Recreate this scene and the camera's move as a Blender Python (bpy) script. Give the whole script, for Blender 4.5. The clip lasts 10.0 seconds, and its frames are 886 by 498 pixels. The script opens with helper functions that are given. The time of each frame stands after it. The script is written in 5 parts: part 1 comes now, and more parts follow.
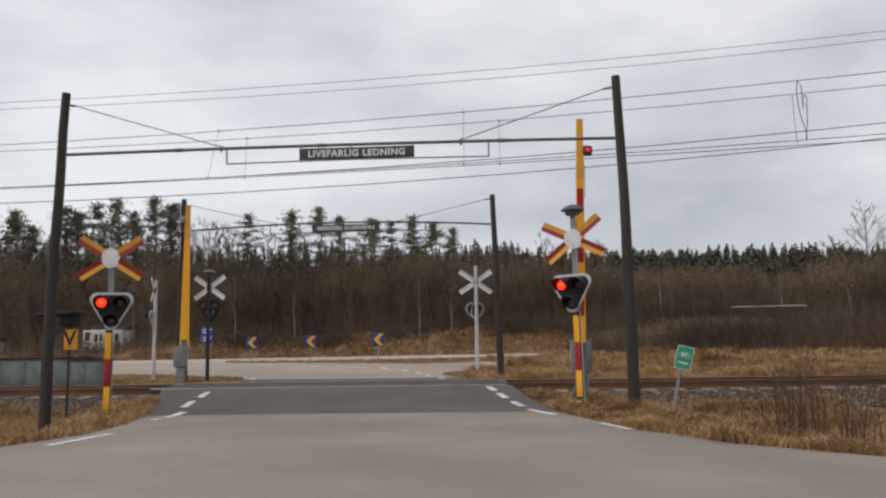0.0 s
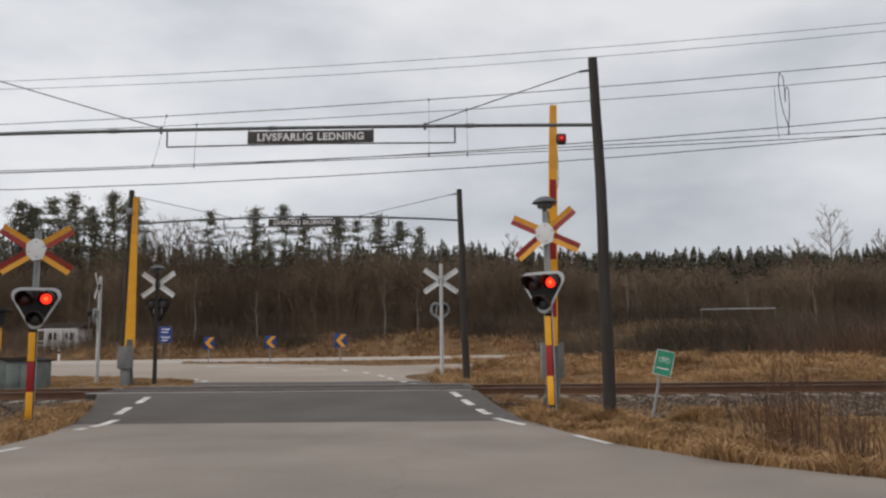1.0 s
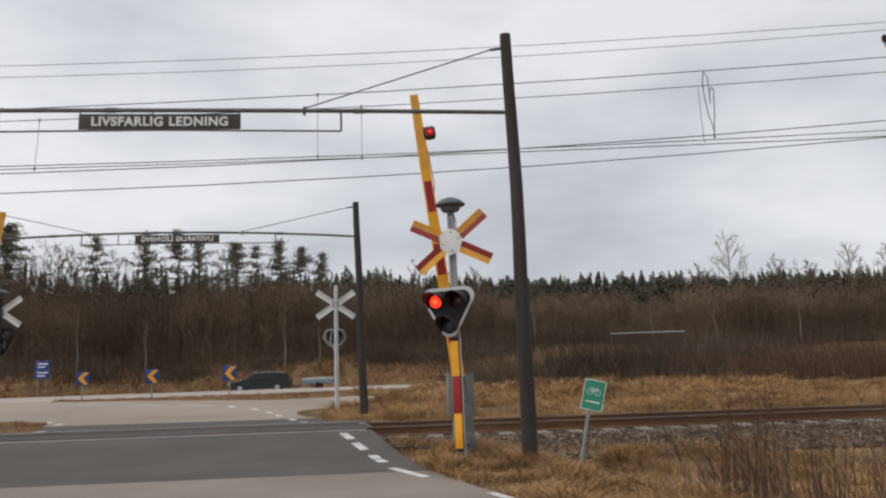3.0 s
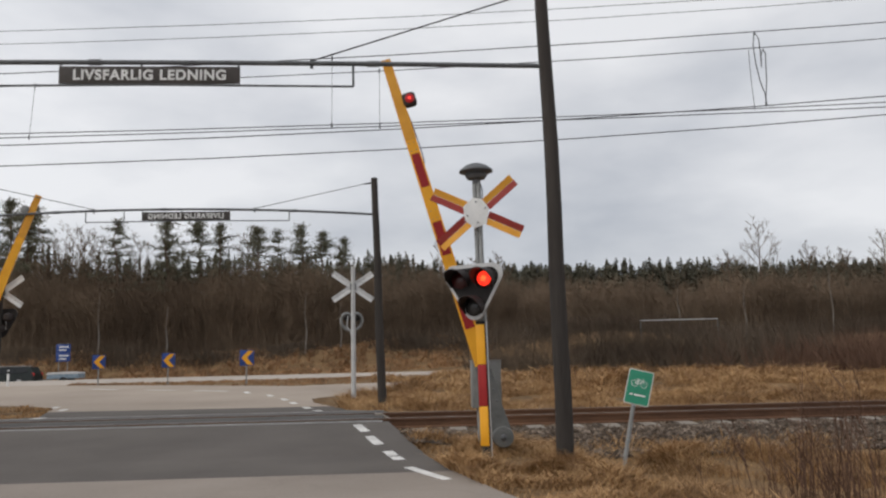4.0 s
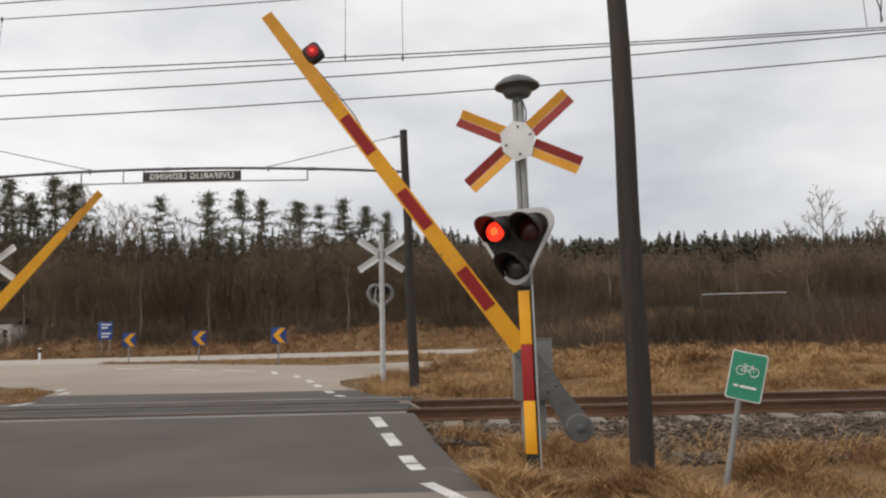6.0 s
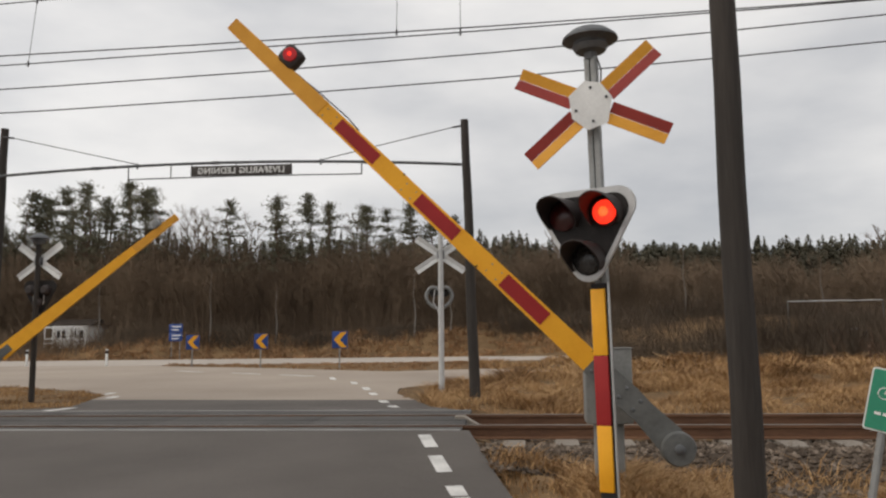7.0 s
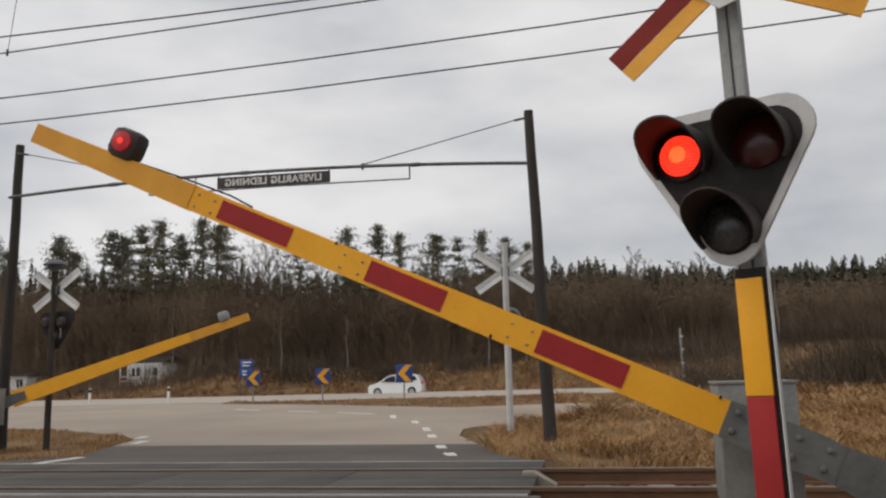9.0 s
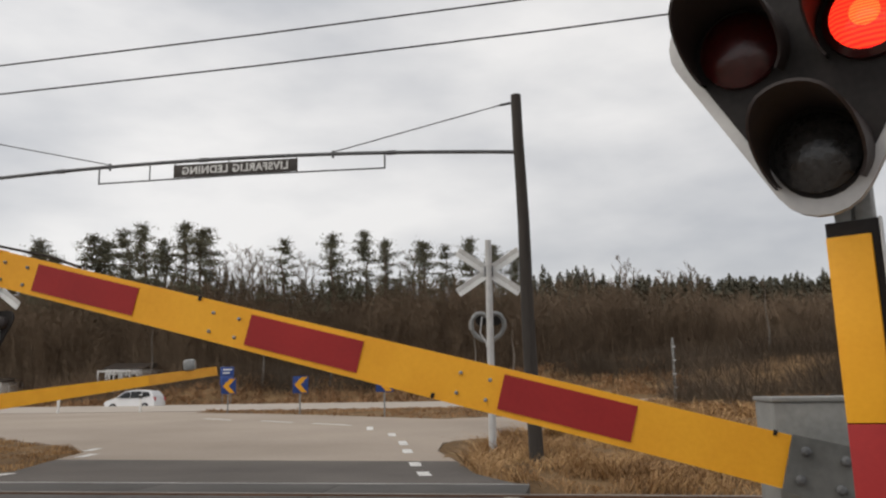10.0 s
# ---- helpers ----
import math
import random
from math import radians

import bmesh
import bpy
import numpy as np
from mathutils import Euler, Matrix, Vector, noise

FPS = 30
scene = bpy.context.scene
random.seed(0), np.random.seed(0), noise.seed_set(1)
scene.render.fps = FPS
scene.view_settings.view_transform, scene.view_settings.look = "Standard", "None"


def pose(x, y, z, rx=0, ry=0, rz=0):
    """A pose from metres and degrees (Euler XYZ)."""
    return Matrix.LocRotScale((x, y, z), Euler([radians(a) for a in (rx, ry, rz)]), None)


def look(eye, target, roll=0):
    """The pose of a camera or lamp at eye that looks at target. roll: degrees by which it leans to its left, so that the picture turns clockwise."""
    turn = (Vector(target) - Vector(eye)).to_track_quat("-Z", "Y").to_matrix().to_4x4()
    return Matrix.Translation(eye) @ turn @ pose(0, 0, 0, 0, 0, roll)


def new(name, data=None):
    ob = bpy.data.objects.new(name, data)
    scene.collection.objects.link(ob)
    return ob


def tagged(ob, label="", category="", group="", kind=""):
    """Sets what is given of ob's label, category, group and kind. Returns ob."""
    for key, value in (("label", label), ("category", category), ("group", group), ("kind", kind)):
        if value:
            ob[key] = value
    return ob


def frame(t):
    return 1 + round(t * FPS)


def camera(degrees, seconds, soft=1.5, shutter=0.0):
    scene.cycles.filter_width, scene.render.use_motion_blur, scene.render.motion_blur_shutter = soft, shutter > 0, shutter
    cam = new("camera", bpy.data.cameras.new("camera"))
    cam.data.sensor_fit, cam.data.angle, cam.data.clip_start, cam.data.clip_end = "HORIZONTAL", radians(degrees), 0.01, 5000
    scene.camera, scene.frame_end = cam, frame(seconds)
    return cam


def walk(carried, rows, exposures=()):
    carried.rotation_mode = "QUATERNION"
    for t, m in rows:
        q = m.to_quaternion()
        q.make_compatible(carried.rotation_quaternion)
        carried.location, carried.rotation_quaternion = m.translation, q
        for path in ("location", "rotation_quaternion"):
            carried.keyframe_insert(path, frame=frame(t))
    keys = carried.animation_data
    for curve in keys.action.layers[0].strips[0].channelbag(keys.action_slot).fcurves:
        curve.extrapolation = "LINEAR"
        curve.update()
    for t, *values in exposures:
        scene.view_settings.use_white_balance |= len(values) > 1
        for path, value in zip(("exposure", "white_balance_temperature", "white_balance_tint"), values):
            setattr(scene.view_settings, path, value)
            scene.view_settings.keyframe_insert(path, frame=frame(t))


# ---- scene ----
cam = camera(56.8, 10.0, soft=2.3)
PATH = [
    (0, (-0.569, 1.219, 1.089), (-0.69, 3.202, 1.326), -0.9),
    (0.5, (-0.538, 1.768, 1.115), (-0.623, 3.75, 1.371), -0.3),
    (1, (-0.538, 2.395, 1.12), (-0.58, 4.38, 1.358), -0.6),
    (1.5, (-0.469, 2.975, 1.135), (-0.452, 4.959, 1.386), -0.8),
    (2, (-0.45, 3.594, 1.145), (-0.375, 5.574, 1.417), -0.4),
    (2.5, (-0.371, 4.132, 1.156), (-0.171, 6.099, 1.458), -2.1),
    (4, (-0.201, 5.971, 1.181), (-0.071, 7.949, 1.452), -1.2),
    (4.5, (-0.139, 6.571, 1.178), (-0.004, 8.557, 1.376), -2.3),
    (5, (-0.035, 7.17, 1.206), (0.078, 9.14, 1.535), -1.2),
    (6.5, (0.157, 9.088, 1.186), (0.086, 11.079, 1.367), -1.2),
    (7, (0.209, 9.732, 1.209), (0.055, 11.713, 1.444), -0.5),
    (7.5, (0.19, 10.334, 1.192), (0.043, 12.311, 1.462), -1.2),
    (8, (0.213, 10.973, 1.204), (0.131, 12.953, 1.473), -1.0),
    (8.5, (0.17, 11.56, 1.2), (0.001, 13.53, 1.505), 1.8),
    (9, (0.191, 12.151, 1.223), (-0.141, 14.097, 1.538), -1.3),
    (9.5, (0.107, 12.734, 1.223), (-0.251, 14.678, 1.527), -2.3),
    (10, (0.145, 13.402, 1.229), (-0.159, 15.35, 1.566), -0.8),
]
EXPOSURE = [(0, 0.06, 6500, 10), (0.5, -0.18, 6500, 10), (1.0, 0.0, 6550, 10), (1.5, 0.04, 6550, 10), (2.5, 0.06, 6550, 10), (4.0, 0.08, 6550, 10), (4.5, 0.0, 6600, 10), (5.0, -0.02, 6500, 10), (5.8, 0.15, 6700, 10), (6.5, 0.27, 7000, 10), (7.0, 0.08, 6900, 10), (7.5, -0.24, 6750, 10), (8.0, 0.12, 6900, 10), (8.5, 0.14, 6850, 10), (9.0, -0.02, 6800, 10), (9.5, 0.02, 6850, 10), (10.0, 0.10, 6850, 10)]
walk(cam, [(t, look(eye, target, roll)) for t, eye, target, roll in PATH], EXPOSURE)

# ---- sky, sun ----
world = bpy.data.worlds.new("overcast_sky")
scene.world = world
world.use_nodes = True
wn, wl = world.node_tree.nodes, world.node_tree.links
wn.clear()
w_out, w_bg = wn.new("ShaderNodeOutputWorld"), wn.new("ShaderNodeBackground")
w_sky = wn.new("ShaderNodeTexSky")
w_sky.sky_type, w_sky.sun_disc = "NISHITA", False
w_sky.sun_elevation, w_sky.sun_rotation = radians(45), radians(-112.6)
w_dim = wn.new("ShaderNodeVectorMath")
w_dim.operation = "SCALE"
w_dim.inputs["Scale"].default_value = 0.09
w_co, w_map = wn.new("ShaderNodeTexCoord"), wn.new("ShaderNodeMapping")
w_map.inputs["Scale"].default_value = (1.0, 1.0, 2.6)
w_map.inputs["Location"].default_value = (0.35, 0.1, 0.2)
w_noise = wn.new("ShaderNodeTexNoise")
w_noise.inputs["Scale"].default_value, w_noise.inputs["Detail"].default_value = 2.3, 7.0
w_noise.inputs["Roughness"].default_value = 0.48
w_ramp = wn.new("ShaderNodeValToRGB")
w_ramp.color_ramp.elements[0].position, w_ramp.color_ramp.elements[0].color = 0.36, (0.46, 0.485, 0.535, 1)
w_ramp.color_ramp.elements[1].position, w_ramp.color_ramp.elements[1].color = 0.62, (0.785, 0.795, 0.82, 1)
w_mix = wn.new("ShaderNodeMix")
w_mix.data_type = "RGBA"
w_mix.inputs["Factor"].default_value = 0.92
wl.new(w_co.outputs["Generated"], w_map.inputs["Vector"])
wl.new(w_map.outputs["Vector"], w_noise.inputs["Vector"])
wl.new(w_noise.outputs["Fac"], w_ramp.inputs["Fac"])
wl.new(w_sky.outputs["Color"], w_dim.inputs[0])
wl.new(w_dim.outputs["Vector"], w_mix.inputs["A"])
wl.new(w_ramp.outputs["Color"], w_mix.inputs["B"])
wl.new(w_mix.outputs["Result"], w_bg.inputs["Color"])
# the cloud is thinner, and brighter, round the hidden sun
w_dot, w_lift = wn.new("ShaderNodeVectorMath"), wn.new("ShaderNodeMapRange")
w_dot.operation = "DOT_PRODUCT"
w_dot.inputs[1].default_value = (-0.66, -0.27, 0.70)
w_lift.inputs["From Min"].default_value, w_lift.inputs["From Max"].default_value = -0.2, 1.0
w_lift.inputs["To Min"].default_value, w_lift.inputs["To Max"].default_value = 1.01, 1.18
wl.new(w_co.outputs["Generated"], w_dot.inputs[0])
wl.new(w_dot.outputs["Value"], w_lift.inputs["Value"])
wl.new(w_lift.outputs["Result"], w_bg.inputs["Strength"])
wl.new(w_bg.outputs["Background"], w_out.inputs["Surface"])

sun_data = bpy.data.lights.new("sun", "SUN")
sun_data.energy, sun_data.angle, sun_data.color = 1.0, radians(40), (1.0, 0.93, 0.84)
sun = new("sun", sun_data)
sun.matrix_basis = look((-60, -25, 65), (0, 0, 0))


# ---- materials ----
def surf(name, a, b, scale=4.0, rough=0.8, metal=0.0, bump=0.2, fine=60.0, third=None, stretch=(1, 1, 1), coat=0.0, island=0.0, spread=0.25, spec=0.5):
    """Two colours mixed by a coarse and a fine noise, with a little relief; island varies each loose piece."""
    m = bpy.data.materials.new(name)
    m.use_nodes = True
    n, l = m.node_tree.nodes, m.node_tree.links
    p = n["Principled BSDF"]
    co, mp = n.new("ShaderNodeTexCoord"), n.new("ShaderNodeMapping")
    mp.inputs["Scale"].default_value = stretch
    l.new(co.outputs["Object"], mp.inputs["Vector"])
    n1, n2 = n.new("ShaderNodeTexNoise"), n.new("ShaderNodeTexNoise")
    n1.inputs["Scale"].default_value, n1.inputs["Detail"].default_value = scale, 4.0
    n2.inputs["Scale"].default_value, n2.inputs["Detail"].default_value = fine, 3.0
    l.new(mp.outputs["Vector"], n1.inputs["Vector"])
    l.new(mp.outputs["Vector"], n2.inputs["Vector"])
    r = n.new("ShaderNodeMapRange")
    r.inputs["From Min"].default_value, r.inputs["From Max"].default_value = 0.5 - spread, 0.5 + spread
    add = n.new("ShaderNodeMath")
    add.operation = "MULTIPLY_ADD"
    l.new(n2.outputs["Fac"], add.inputs[0])
    add.inputs[1].default_value = 0.45
    sub = n.new("ShaderNodeMath")
    sub.operation = "ADD"
    l.new(n1.outputs["Fac"], sub.inputs[0])
    sub.inputs[1].default_value = -0.225
    l.new(sub.outputs["Value"], add.inputs[2])
    last = add.outputs["Value"]
    if island:
        g = n.new("ShaderNodeNewGeometry")
        q = n.new("ShaderNodeMath")
        q.operation = "MULTIPLY_ADD"
        l.new(g.outputs["Random Per Island"], q.inputs[0])
        q.inputs[1].default_value = island
        off = n.new("ShaderNodeMath")
        off.operation = "ADD"
        l.new(last, off.inputs[0])
        off.inputs[1].default_value = -island / 2
        l.new(off.outputs["Value"], q.inputs[2])
        last = q.outputs["Value"]
    l.new(last, r.inputs["Value"])
    ramp = n.new("ShaderNodeValToRGB")
    ramp.color_ramp.elements[0].color, ramp.color_ramp.elements[1].color = (*a, 1), (*b, 1)
    if third:
        e = ramp.color_ramp.elements.new(0.5)
        e.color = (*third, 1)
    l.new(r.outputs["Result"], ramp.inputs["Fac"])
    l.new(ramp.outputs["Color"], p.inputs["Base Color"])
    p.inputs["Roughness"].default_value, p.inputs["Metallic"].default_value = rough, metal
    p.inputs["Coat Weight"].default_value = coat
    p.inputs["Specular IOR Level"].default_value = spec
    if bump:
        bp = n.new("ShaderNodeBump")
        bp.inputs["Strength"].default_value, bp.inputs["Distance"].default_value = bump, 0.02
        l.new(n2.outputs["Fac"], bp.inputs["Height"])
        l.new(bp.outputs["Normal"], p.inputs["Normal"])
    return m


def cracked(m, scale):
    """Thin dark cracks in an asphalt."""
    n, l = m.node_tree.nodes, m.node_tree.links
    p = n["Principled BSDF"]
    old = p.inputs["Base Color"].links[0].from_socket
    co, warp = n.new("ShaderNodeTexCoord"), n.new("ShaderNodeTexNoise")
    warp.inputs["Scale"].default_value, warp.inputs["Detail"].default_value = 0.9, 4.0
    shift = n.new("ShaderNodeVectorMath")
    shift.operation = "MULTIPLY_ADD"
    shift.inputs[1].default_value = (1.6, 1.6, 0)
    l.new(co.outputs["Object"], warp.inputs["Vector"])
    l.new(warp.outputs["Color"], shift.inputs[0])
    l.new(co.outputs["Object"], shift.inputs[2])
    v = n.new("ShaderNodeTexVoronoi")
    v.feature = "DISTANCE_TO_EDGE"
    v.inputs["Scale"].default_value = scale
    l.new(shift.outputs["Vector"], v.inputs["Vector"])
    line = n.new("ShaderNodeMapRange")
    line.inputs["From Min"].default_value, line.inputs["From Max"].default_value = 0.0, 0.008
    line.inputs["To Min"].default_value, line.inputs["To Max"].default_value = 0.93, 1.0
    l.new(v.outputs["Distance"], line.inputs["Value"])
    mix = n.new("ShaderNodeVectorMath")
    mix.operation = "SCALE"
    l.new(old, mix.inputs[0])
    l.new(line.outputs["Result"], mix.inputs["Scale"])
    l.new(mix.outputs["Vector"], p.inputs["Base Color"])
    return m


def glow(name, colour, strength):
    m = bpy.data.materials.new(name)
    m.use_nodes = True
    p = m.node_tree.nodes["Principled BSDF"]
    p.inputs["Base Color"].default_value = (*colour, 1)
    p.inputs["Emission Color"].default_value = (*colour, 1)
    p.inputs["Emission Strength"].default_value = strength
    p.inputs["Roughness"].default_value = 0.25
    return m


def ribbed(m, hot, pitch):
    """The fine horizontal ribs of a lit signal lens."""
    n, l = m.node_tree.nodes, m.node_tree.links
    p = n["Principled BSDF"]
    co, wv, mx = n.new("ShaderNodeTexCoord"), n.new("ShaderNodeTexWave"), n.new("ShaderNodeMix")
    wv.bands_direction = "Z"
    wv.inputs["Scale"].default_value, wv.inputs["Distortion"].default_value = pitch, 1.5
    l.new(co.outputs["Object"], wv.inputs["Vector"])
    mx.data_type = "RGBA"
    mx.inputs["A"].default_value = p.inputs["Emission Color"].default_value
    mx.inputs["B"].default_value = (*hot, 1)
    l.new(wv.outputs["Fac"], mx.inputs["Factor"])
    l.new(mx.outputs["Result"], p.inputs["Emission Color"])
    return m


ASPHALT_OLD = cracked(surf("old_asphalt", (0.2, 0.169, 0.144), (0.32, 0.274, 0.236), 0.35, 0.9, bump=0.35, fine=45, third=(0.259, 0.221, 0.188), spread=0.22, spec=0.3), 0.2)
ASPHALT_NEW = surf("new_asphalt", (0.080, 0.070, 0.063), (0.128, 0.113, 0.102), 0.6, 0.85, bump=0.3, fine=50, spec=0.25)
ASPHALT_PALE = surf("pale_asphalt", (0.26, 0.215, 0.175), (0.41, 0.345, 0.285), 0.16, 0.9, bump=0.25, fine=20, spec=0.3)
# base colour lightened to hold the sky reflected at a low angle
ASPHALT_MAIN = surf("main_road_asphalt", (0.353, 0.311, 0.269), (0.454, 0.403, 0.353), 0.1, 0.85, bump=0.2, fine=20, spec=0.3)
DECK = surf("crossing_deck_rubber", (0.050, 0.046, 0.043), (0.085, 0.078, 0.072), 1.2, 0.75, bump=0.2, fine=40, spec=0.3)
ROAD_PAINT = surf("worn_road_paint", (0.42, 0.41, 0.39), (0.80, 0.79, 0.76), 3.0, 0.6, bump=0.1, fine=40)
SOIL = surf("dry_grass_soil", (0.086, 0.0533, 0.0284), (0.267, 0.172, 0.0903), 0.8, 0.95, bump=0.6, fine=14, third=(0.163, 0.103, 0.0533), spec=0.1)
GRASS = surf("dry_grass", (0.122, 0.0642, 0.0267), (0.613, 0.396, 0.189), 0.5, 0.9, bump=0, fine=5, third=(0.337, 0.193, 0.0836), island=0.55, spread=0.42)
GRASS_FAR = surf("far_dry_grass", (0.153, 0.0828, 0.0393), (0.478, 0.285, 0.14), 0.18, 0.9, bump=0, fine=2, third=(0.296, 0.166, 0.0787), island=0.4, spread=0.35)
BALLAST_BED = surf("ballast_bed", (0.051, 0.0365, 0.0263), (0.136, 0.104, 0.0782), 3, 0.95, bump=0.8, fine=30, spec=0.2)
STONE = surf("ballast_stone", (0.0425, 0.0314, 0.0238), (0.281, 0.225, 0.178), 2, 0.9, bump=0.2, fine=30, third=(0.102, 0.0765, 0.057), island=0.6, spread=0.42, spec=0.2)
RUST = surf("rusty_rail_steel", (0.085, 0.04, 0.022), (0.19, 0.095, 0.05), 3, 0.75, 0.2, bump=0.25, fine=40, stretch=(0.3, 1, 1))
RAIL_HEAD = surf("worn_rail_head", (0.15, 0.125, 0.105), (0.28, 0.25, 0.22), 2, 0.5, 0.4, bump=0.1, fine=40)
CONCRETE = surf("sleeper_concrete", (0.17, 0.145, 0.118), (0.33, 0.29, 0.245), 1.2, 0.9, bump=0.3, fine=40)
STEEL_EDGE = surf("bare_steel_edge", (0.30, 0.30, 0.29), (0.52, 0.51, 0.49), 1, 0.6, 0.3, bump=0.1)
POLE_WOOD = surf("dark_weathered_wood", (0.0231, 0.0191, 0.0165), (0.0561, 0.0475, 0.0409), 6, 0.9, bump=0.5, fine=50, stretch=(1, 1, 0.08))
GALV = surf("galvanised_steel", (0.20, 0.205, 0.20), (0.33, 0.335, 0.33), 8, 0.6, 0.25, bump=0.1, fine=60)
PIPE = surf("dull_steel_pipe", (0.09, 0.095, 0.10), (0.16, 0.165, 0.17), 6, 0.6, 0.3, bump=0.1)
MACHINE = surf("grey_machine_paint", (0.17, 0.172, 0.165), (0.26, 0.262, 0.25), 5, 0.65, 0.0, bump=0.1, fine=40)
STEEL_GREY = surf("weathered_grey_steel", (0.0936, 0.0972, 0.0922), (0.166, 0.169, 0.162), 5, 0.6, 0.1, bump=0.12, fine=30)
WORN_GREEN = surf("weathered_green_steel", (0.10, 0.125, 0.115), (0.19, 0.215, 0.195), 4, 0.6, bump=0.15)
YELLOW = surf("signal_yellow", (0.84, 0.37, 0.010), (0.94, 0.45, 0.020), 5, 0.6, bump=0.04)
YELLOW_OLD = surf("faded_signal_yellow", (0.66, 0.29, 0.02), (0.80, 0.38, 0.04), 5, 0.65, bump=0.05)
RED = surf("signal_red", (0.29, 0.01, 0.012), (0.36, 0.016, 0.016), 5, 0.7, bump=0.04)
RED_OLD = surf("faded_signal_red", (0.25, 0.022, 0.016), (0.33, 0.035, 0.025), 5, 0.65, bump=0.04)
WHITE = surf("grimy_white_enamel", (0.62, 0.62, 0.61), (0.84, 0.84, 0.82), 4, 0.55, bump=0.03)
RIM = surf("pale_grey_rim", (0.46, 0.46, 0.46), (0.60, 0.60, 0.59), 6, 0.5, bump=0.03)
BLACK = surf("signal_black", (0.0165, 0.015, 0.015), (0.036, 0.0315, 0.03), 5, 0.75, bump=0.05, spec=0.25)
HOOD = surf("hood_black_brown", (0.0216, 0.0156, 0.0156), (0.0432, 0.0324, 0.03), 5, 0.65, bump=0.05)
LENS_OFF = surf("dark_red_lens", (0.035, 0.003, 0.003), (0.06, 0.005, 0.005), 40, 0.3, bump=0.1, coat=0.2)
LENS_CLEAR = surf("unlit_clear_lens", (0.012, 0.012, 0.013), (0.04, 0.04, 0.04), 30, 0.25, bump=0.2, coat=0.3)
LIT = ribbed(glow("lit_red_lens", (0.9, 0.014, 0.012), 1.35), (1.0, 0.055, 0.018), 26)
LIT_CORE = ribbed(glow("lit_lamp_core", (1.0, 0.05, 0.016), 1.6), (1.0, 0.17, 0.035), 40)
LAMP_RED = glow("barrier_lamp_lens", (0.4, 0.010, 0.012), 0.2)
SIGN_DARK = surf("sign_plate_brown", (0.04, 0.034, 0.03), (0.075, 0.064, 0.058), 4, 0.7, bump=0.1)
LETTER = surf("letter_white", (0.62, 0.62, 0.60), (0.80, 0.80, 0.78), 8, 0.6, bump=0.02)
GREEN = surf("cycle_sign_green", (0.012, 0.20, 0.115), (0.02, 0.26, 0.15), 6, 0.5, bump=0.03)
BLUE = surf("road_sign_blue", (0.012, 0.045, 0.20), (0.02, 0.065, 0.27), 3, 0.5, bump=0.02)
WIRE = surf("dark_wire", (0.05, 0.05, 0.055), (0.10, 0.10, 0.105), 4, 0.6, 0.3, bump=0)
NEEDLE = surf("pine_needles", (0.092, 0.090, 0.062), (0.17, 0.162, 0.110), 0.4, 0.9, bump=0, fine=3, island=0.25, spread=0.22, spec=0.2)
SPRUCE = surf("spruce_needles", (0.078, 0.074, 0.054), (0.130, 0.121, 0.087), 0.12, 0.9, bump=0, fine=1, island=0.4, spread=0.2, spec=0.1)
BARK = surf("pine_bark", (0.085, 0.060, 0.044), (0.16, 0.110, 0.078), 2, 0.95, bump=0.4, fine=12)
BIRCH = surf("birch_bark", (0.11, 0.096, 0.082), (0.29, 0.265, 0.235), 2, 0.9, bump=0.2, fine=6)
TWIG = surf("bare_twigs", (0.101, 0.0736, 0.0522), (0.251, 0.184, 0.128), 0.05, 0.95, bump=0, fine=0.3, third=(0.166, 0.121, 0.0847), island=0.3, spread=0.2, spec=0.1)
TWIG_DARK = surf("dark_shrub_twigs", (0.0562, 0.0424, 0.0312), (0.143, 0.111, 0.0824), 0.18, 0.95, bump=0, fine=1, third=(0.0936, 0.0718, 0.0537), island=0.5, spread=0.3, spec=0.1)
TWIG_RED = surf("reddish_bush_twigs", (0.072, 0.0403, 0.0288), (0.194, 0.119, 0.0828), 0.6, 0.95, bump=0, fine=4, island=0.5, spread=0.4, spec=0.1)
CAR_WHITE = surf("white_car_paint", (0.74, 0.75, 0.76), (0.80, 0.80, 0.81), 1, 0.25, bump=0, coat=0.6)
CAR_DARK = surf("dark_green_car_paint", (0.012, 0.017, 0.016), (0.02, 0.026, 0.025), 1, 0.4, bump=0, coat=0.1, spec=0.25)
TRAILER = surf("blue_grey_trailer", (0.13, 0.19, 0.24), (0.24, 0.31, 0.37), 4, 0.6, bump=0.1)
GLASS = surf("dark_car_glass", (0.012, 0.014, 0.016), (0.02, 0.022, 0.024), 2, 0.25, bump=0, spec=0.3)
RUBBER = surf("tyre_rubber", (0.012, 0.012, 0.012), (0.02, 0.02, 0.02), 10, 0.9, bump=0.2)
ALLOY = surf("alloy_rim", (0.35, 0.35, 0.36), (0.5, 0.5, 0.5), 10, 0.35, 0.6, bump=0)
TAIL = surf("red_tail_light", (0.35, 0.01, 0.01), (0.45, 0.015, 0.015), 10, 0.3, bump=0)
HEADLIGHT = surf("clear_headlight", (0.6, 0.6, 0.62), (0.75, 0.75, 0.76), 10, 0.15, bump=0)
HOUSE_WHITE = surf("white_boarding", (0.70, 0.70, 0.69), (0.82, 0.82, 0.80), 1, 0.8, bump=0.2, stretch=(8, 8, 0.3))
ROOF_DARK = surf("dark_roof_tiles", (0.035, 0.029, 0.025), (0.065, 0.052, 0.044), 2, 0.95, bump=0.4, spec=0.1)
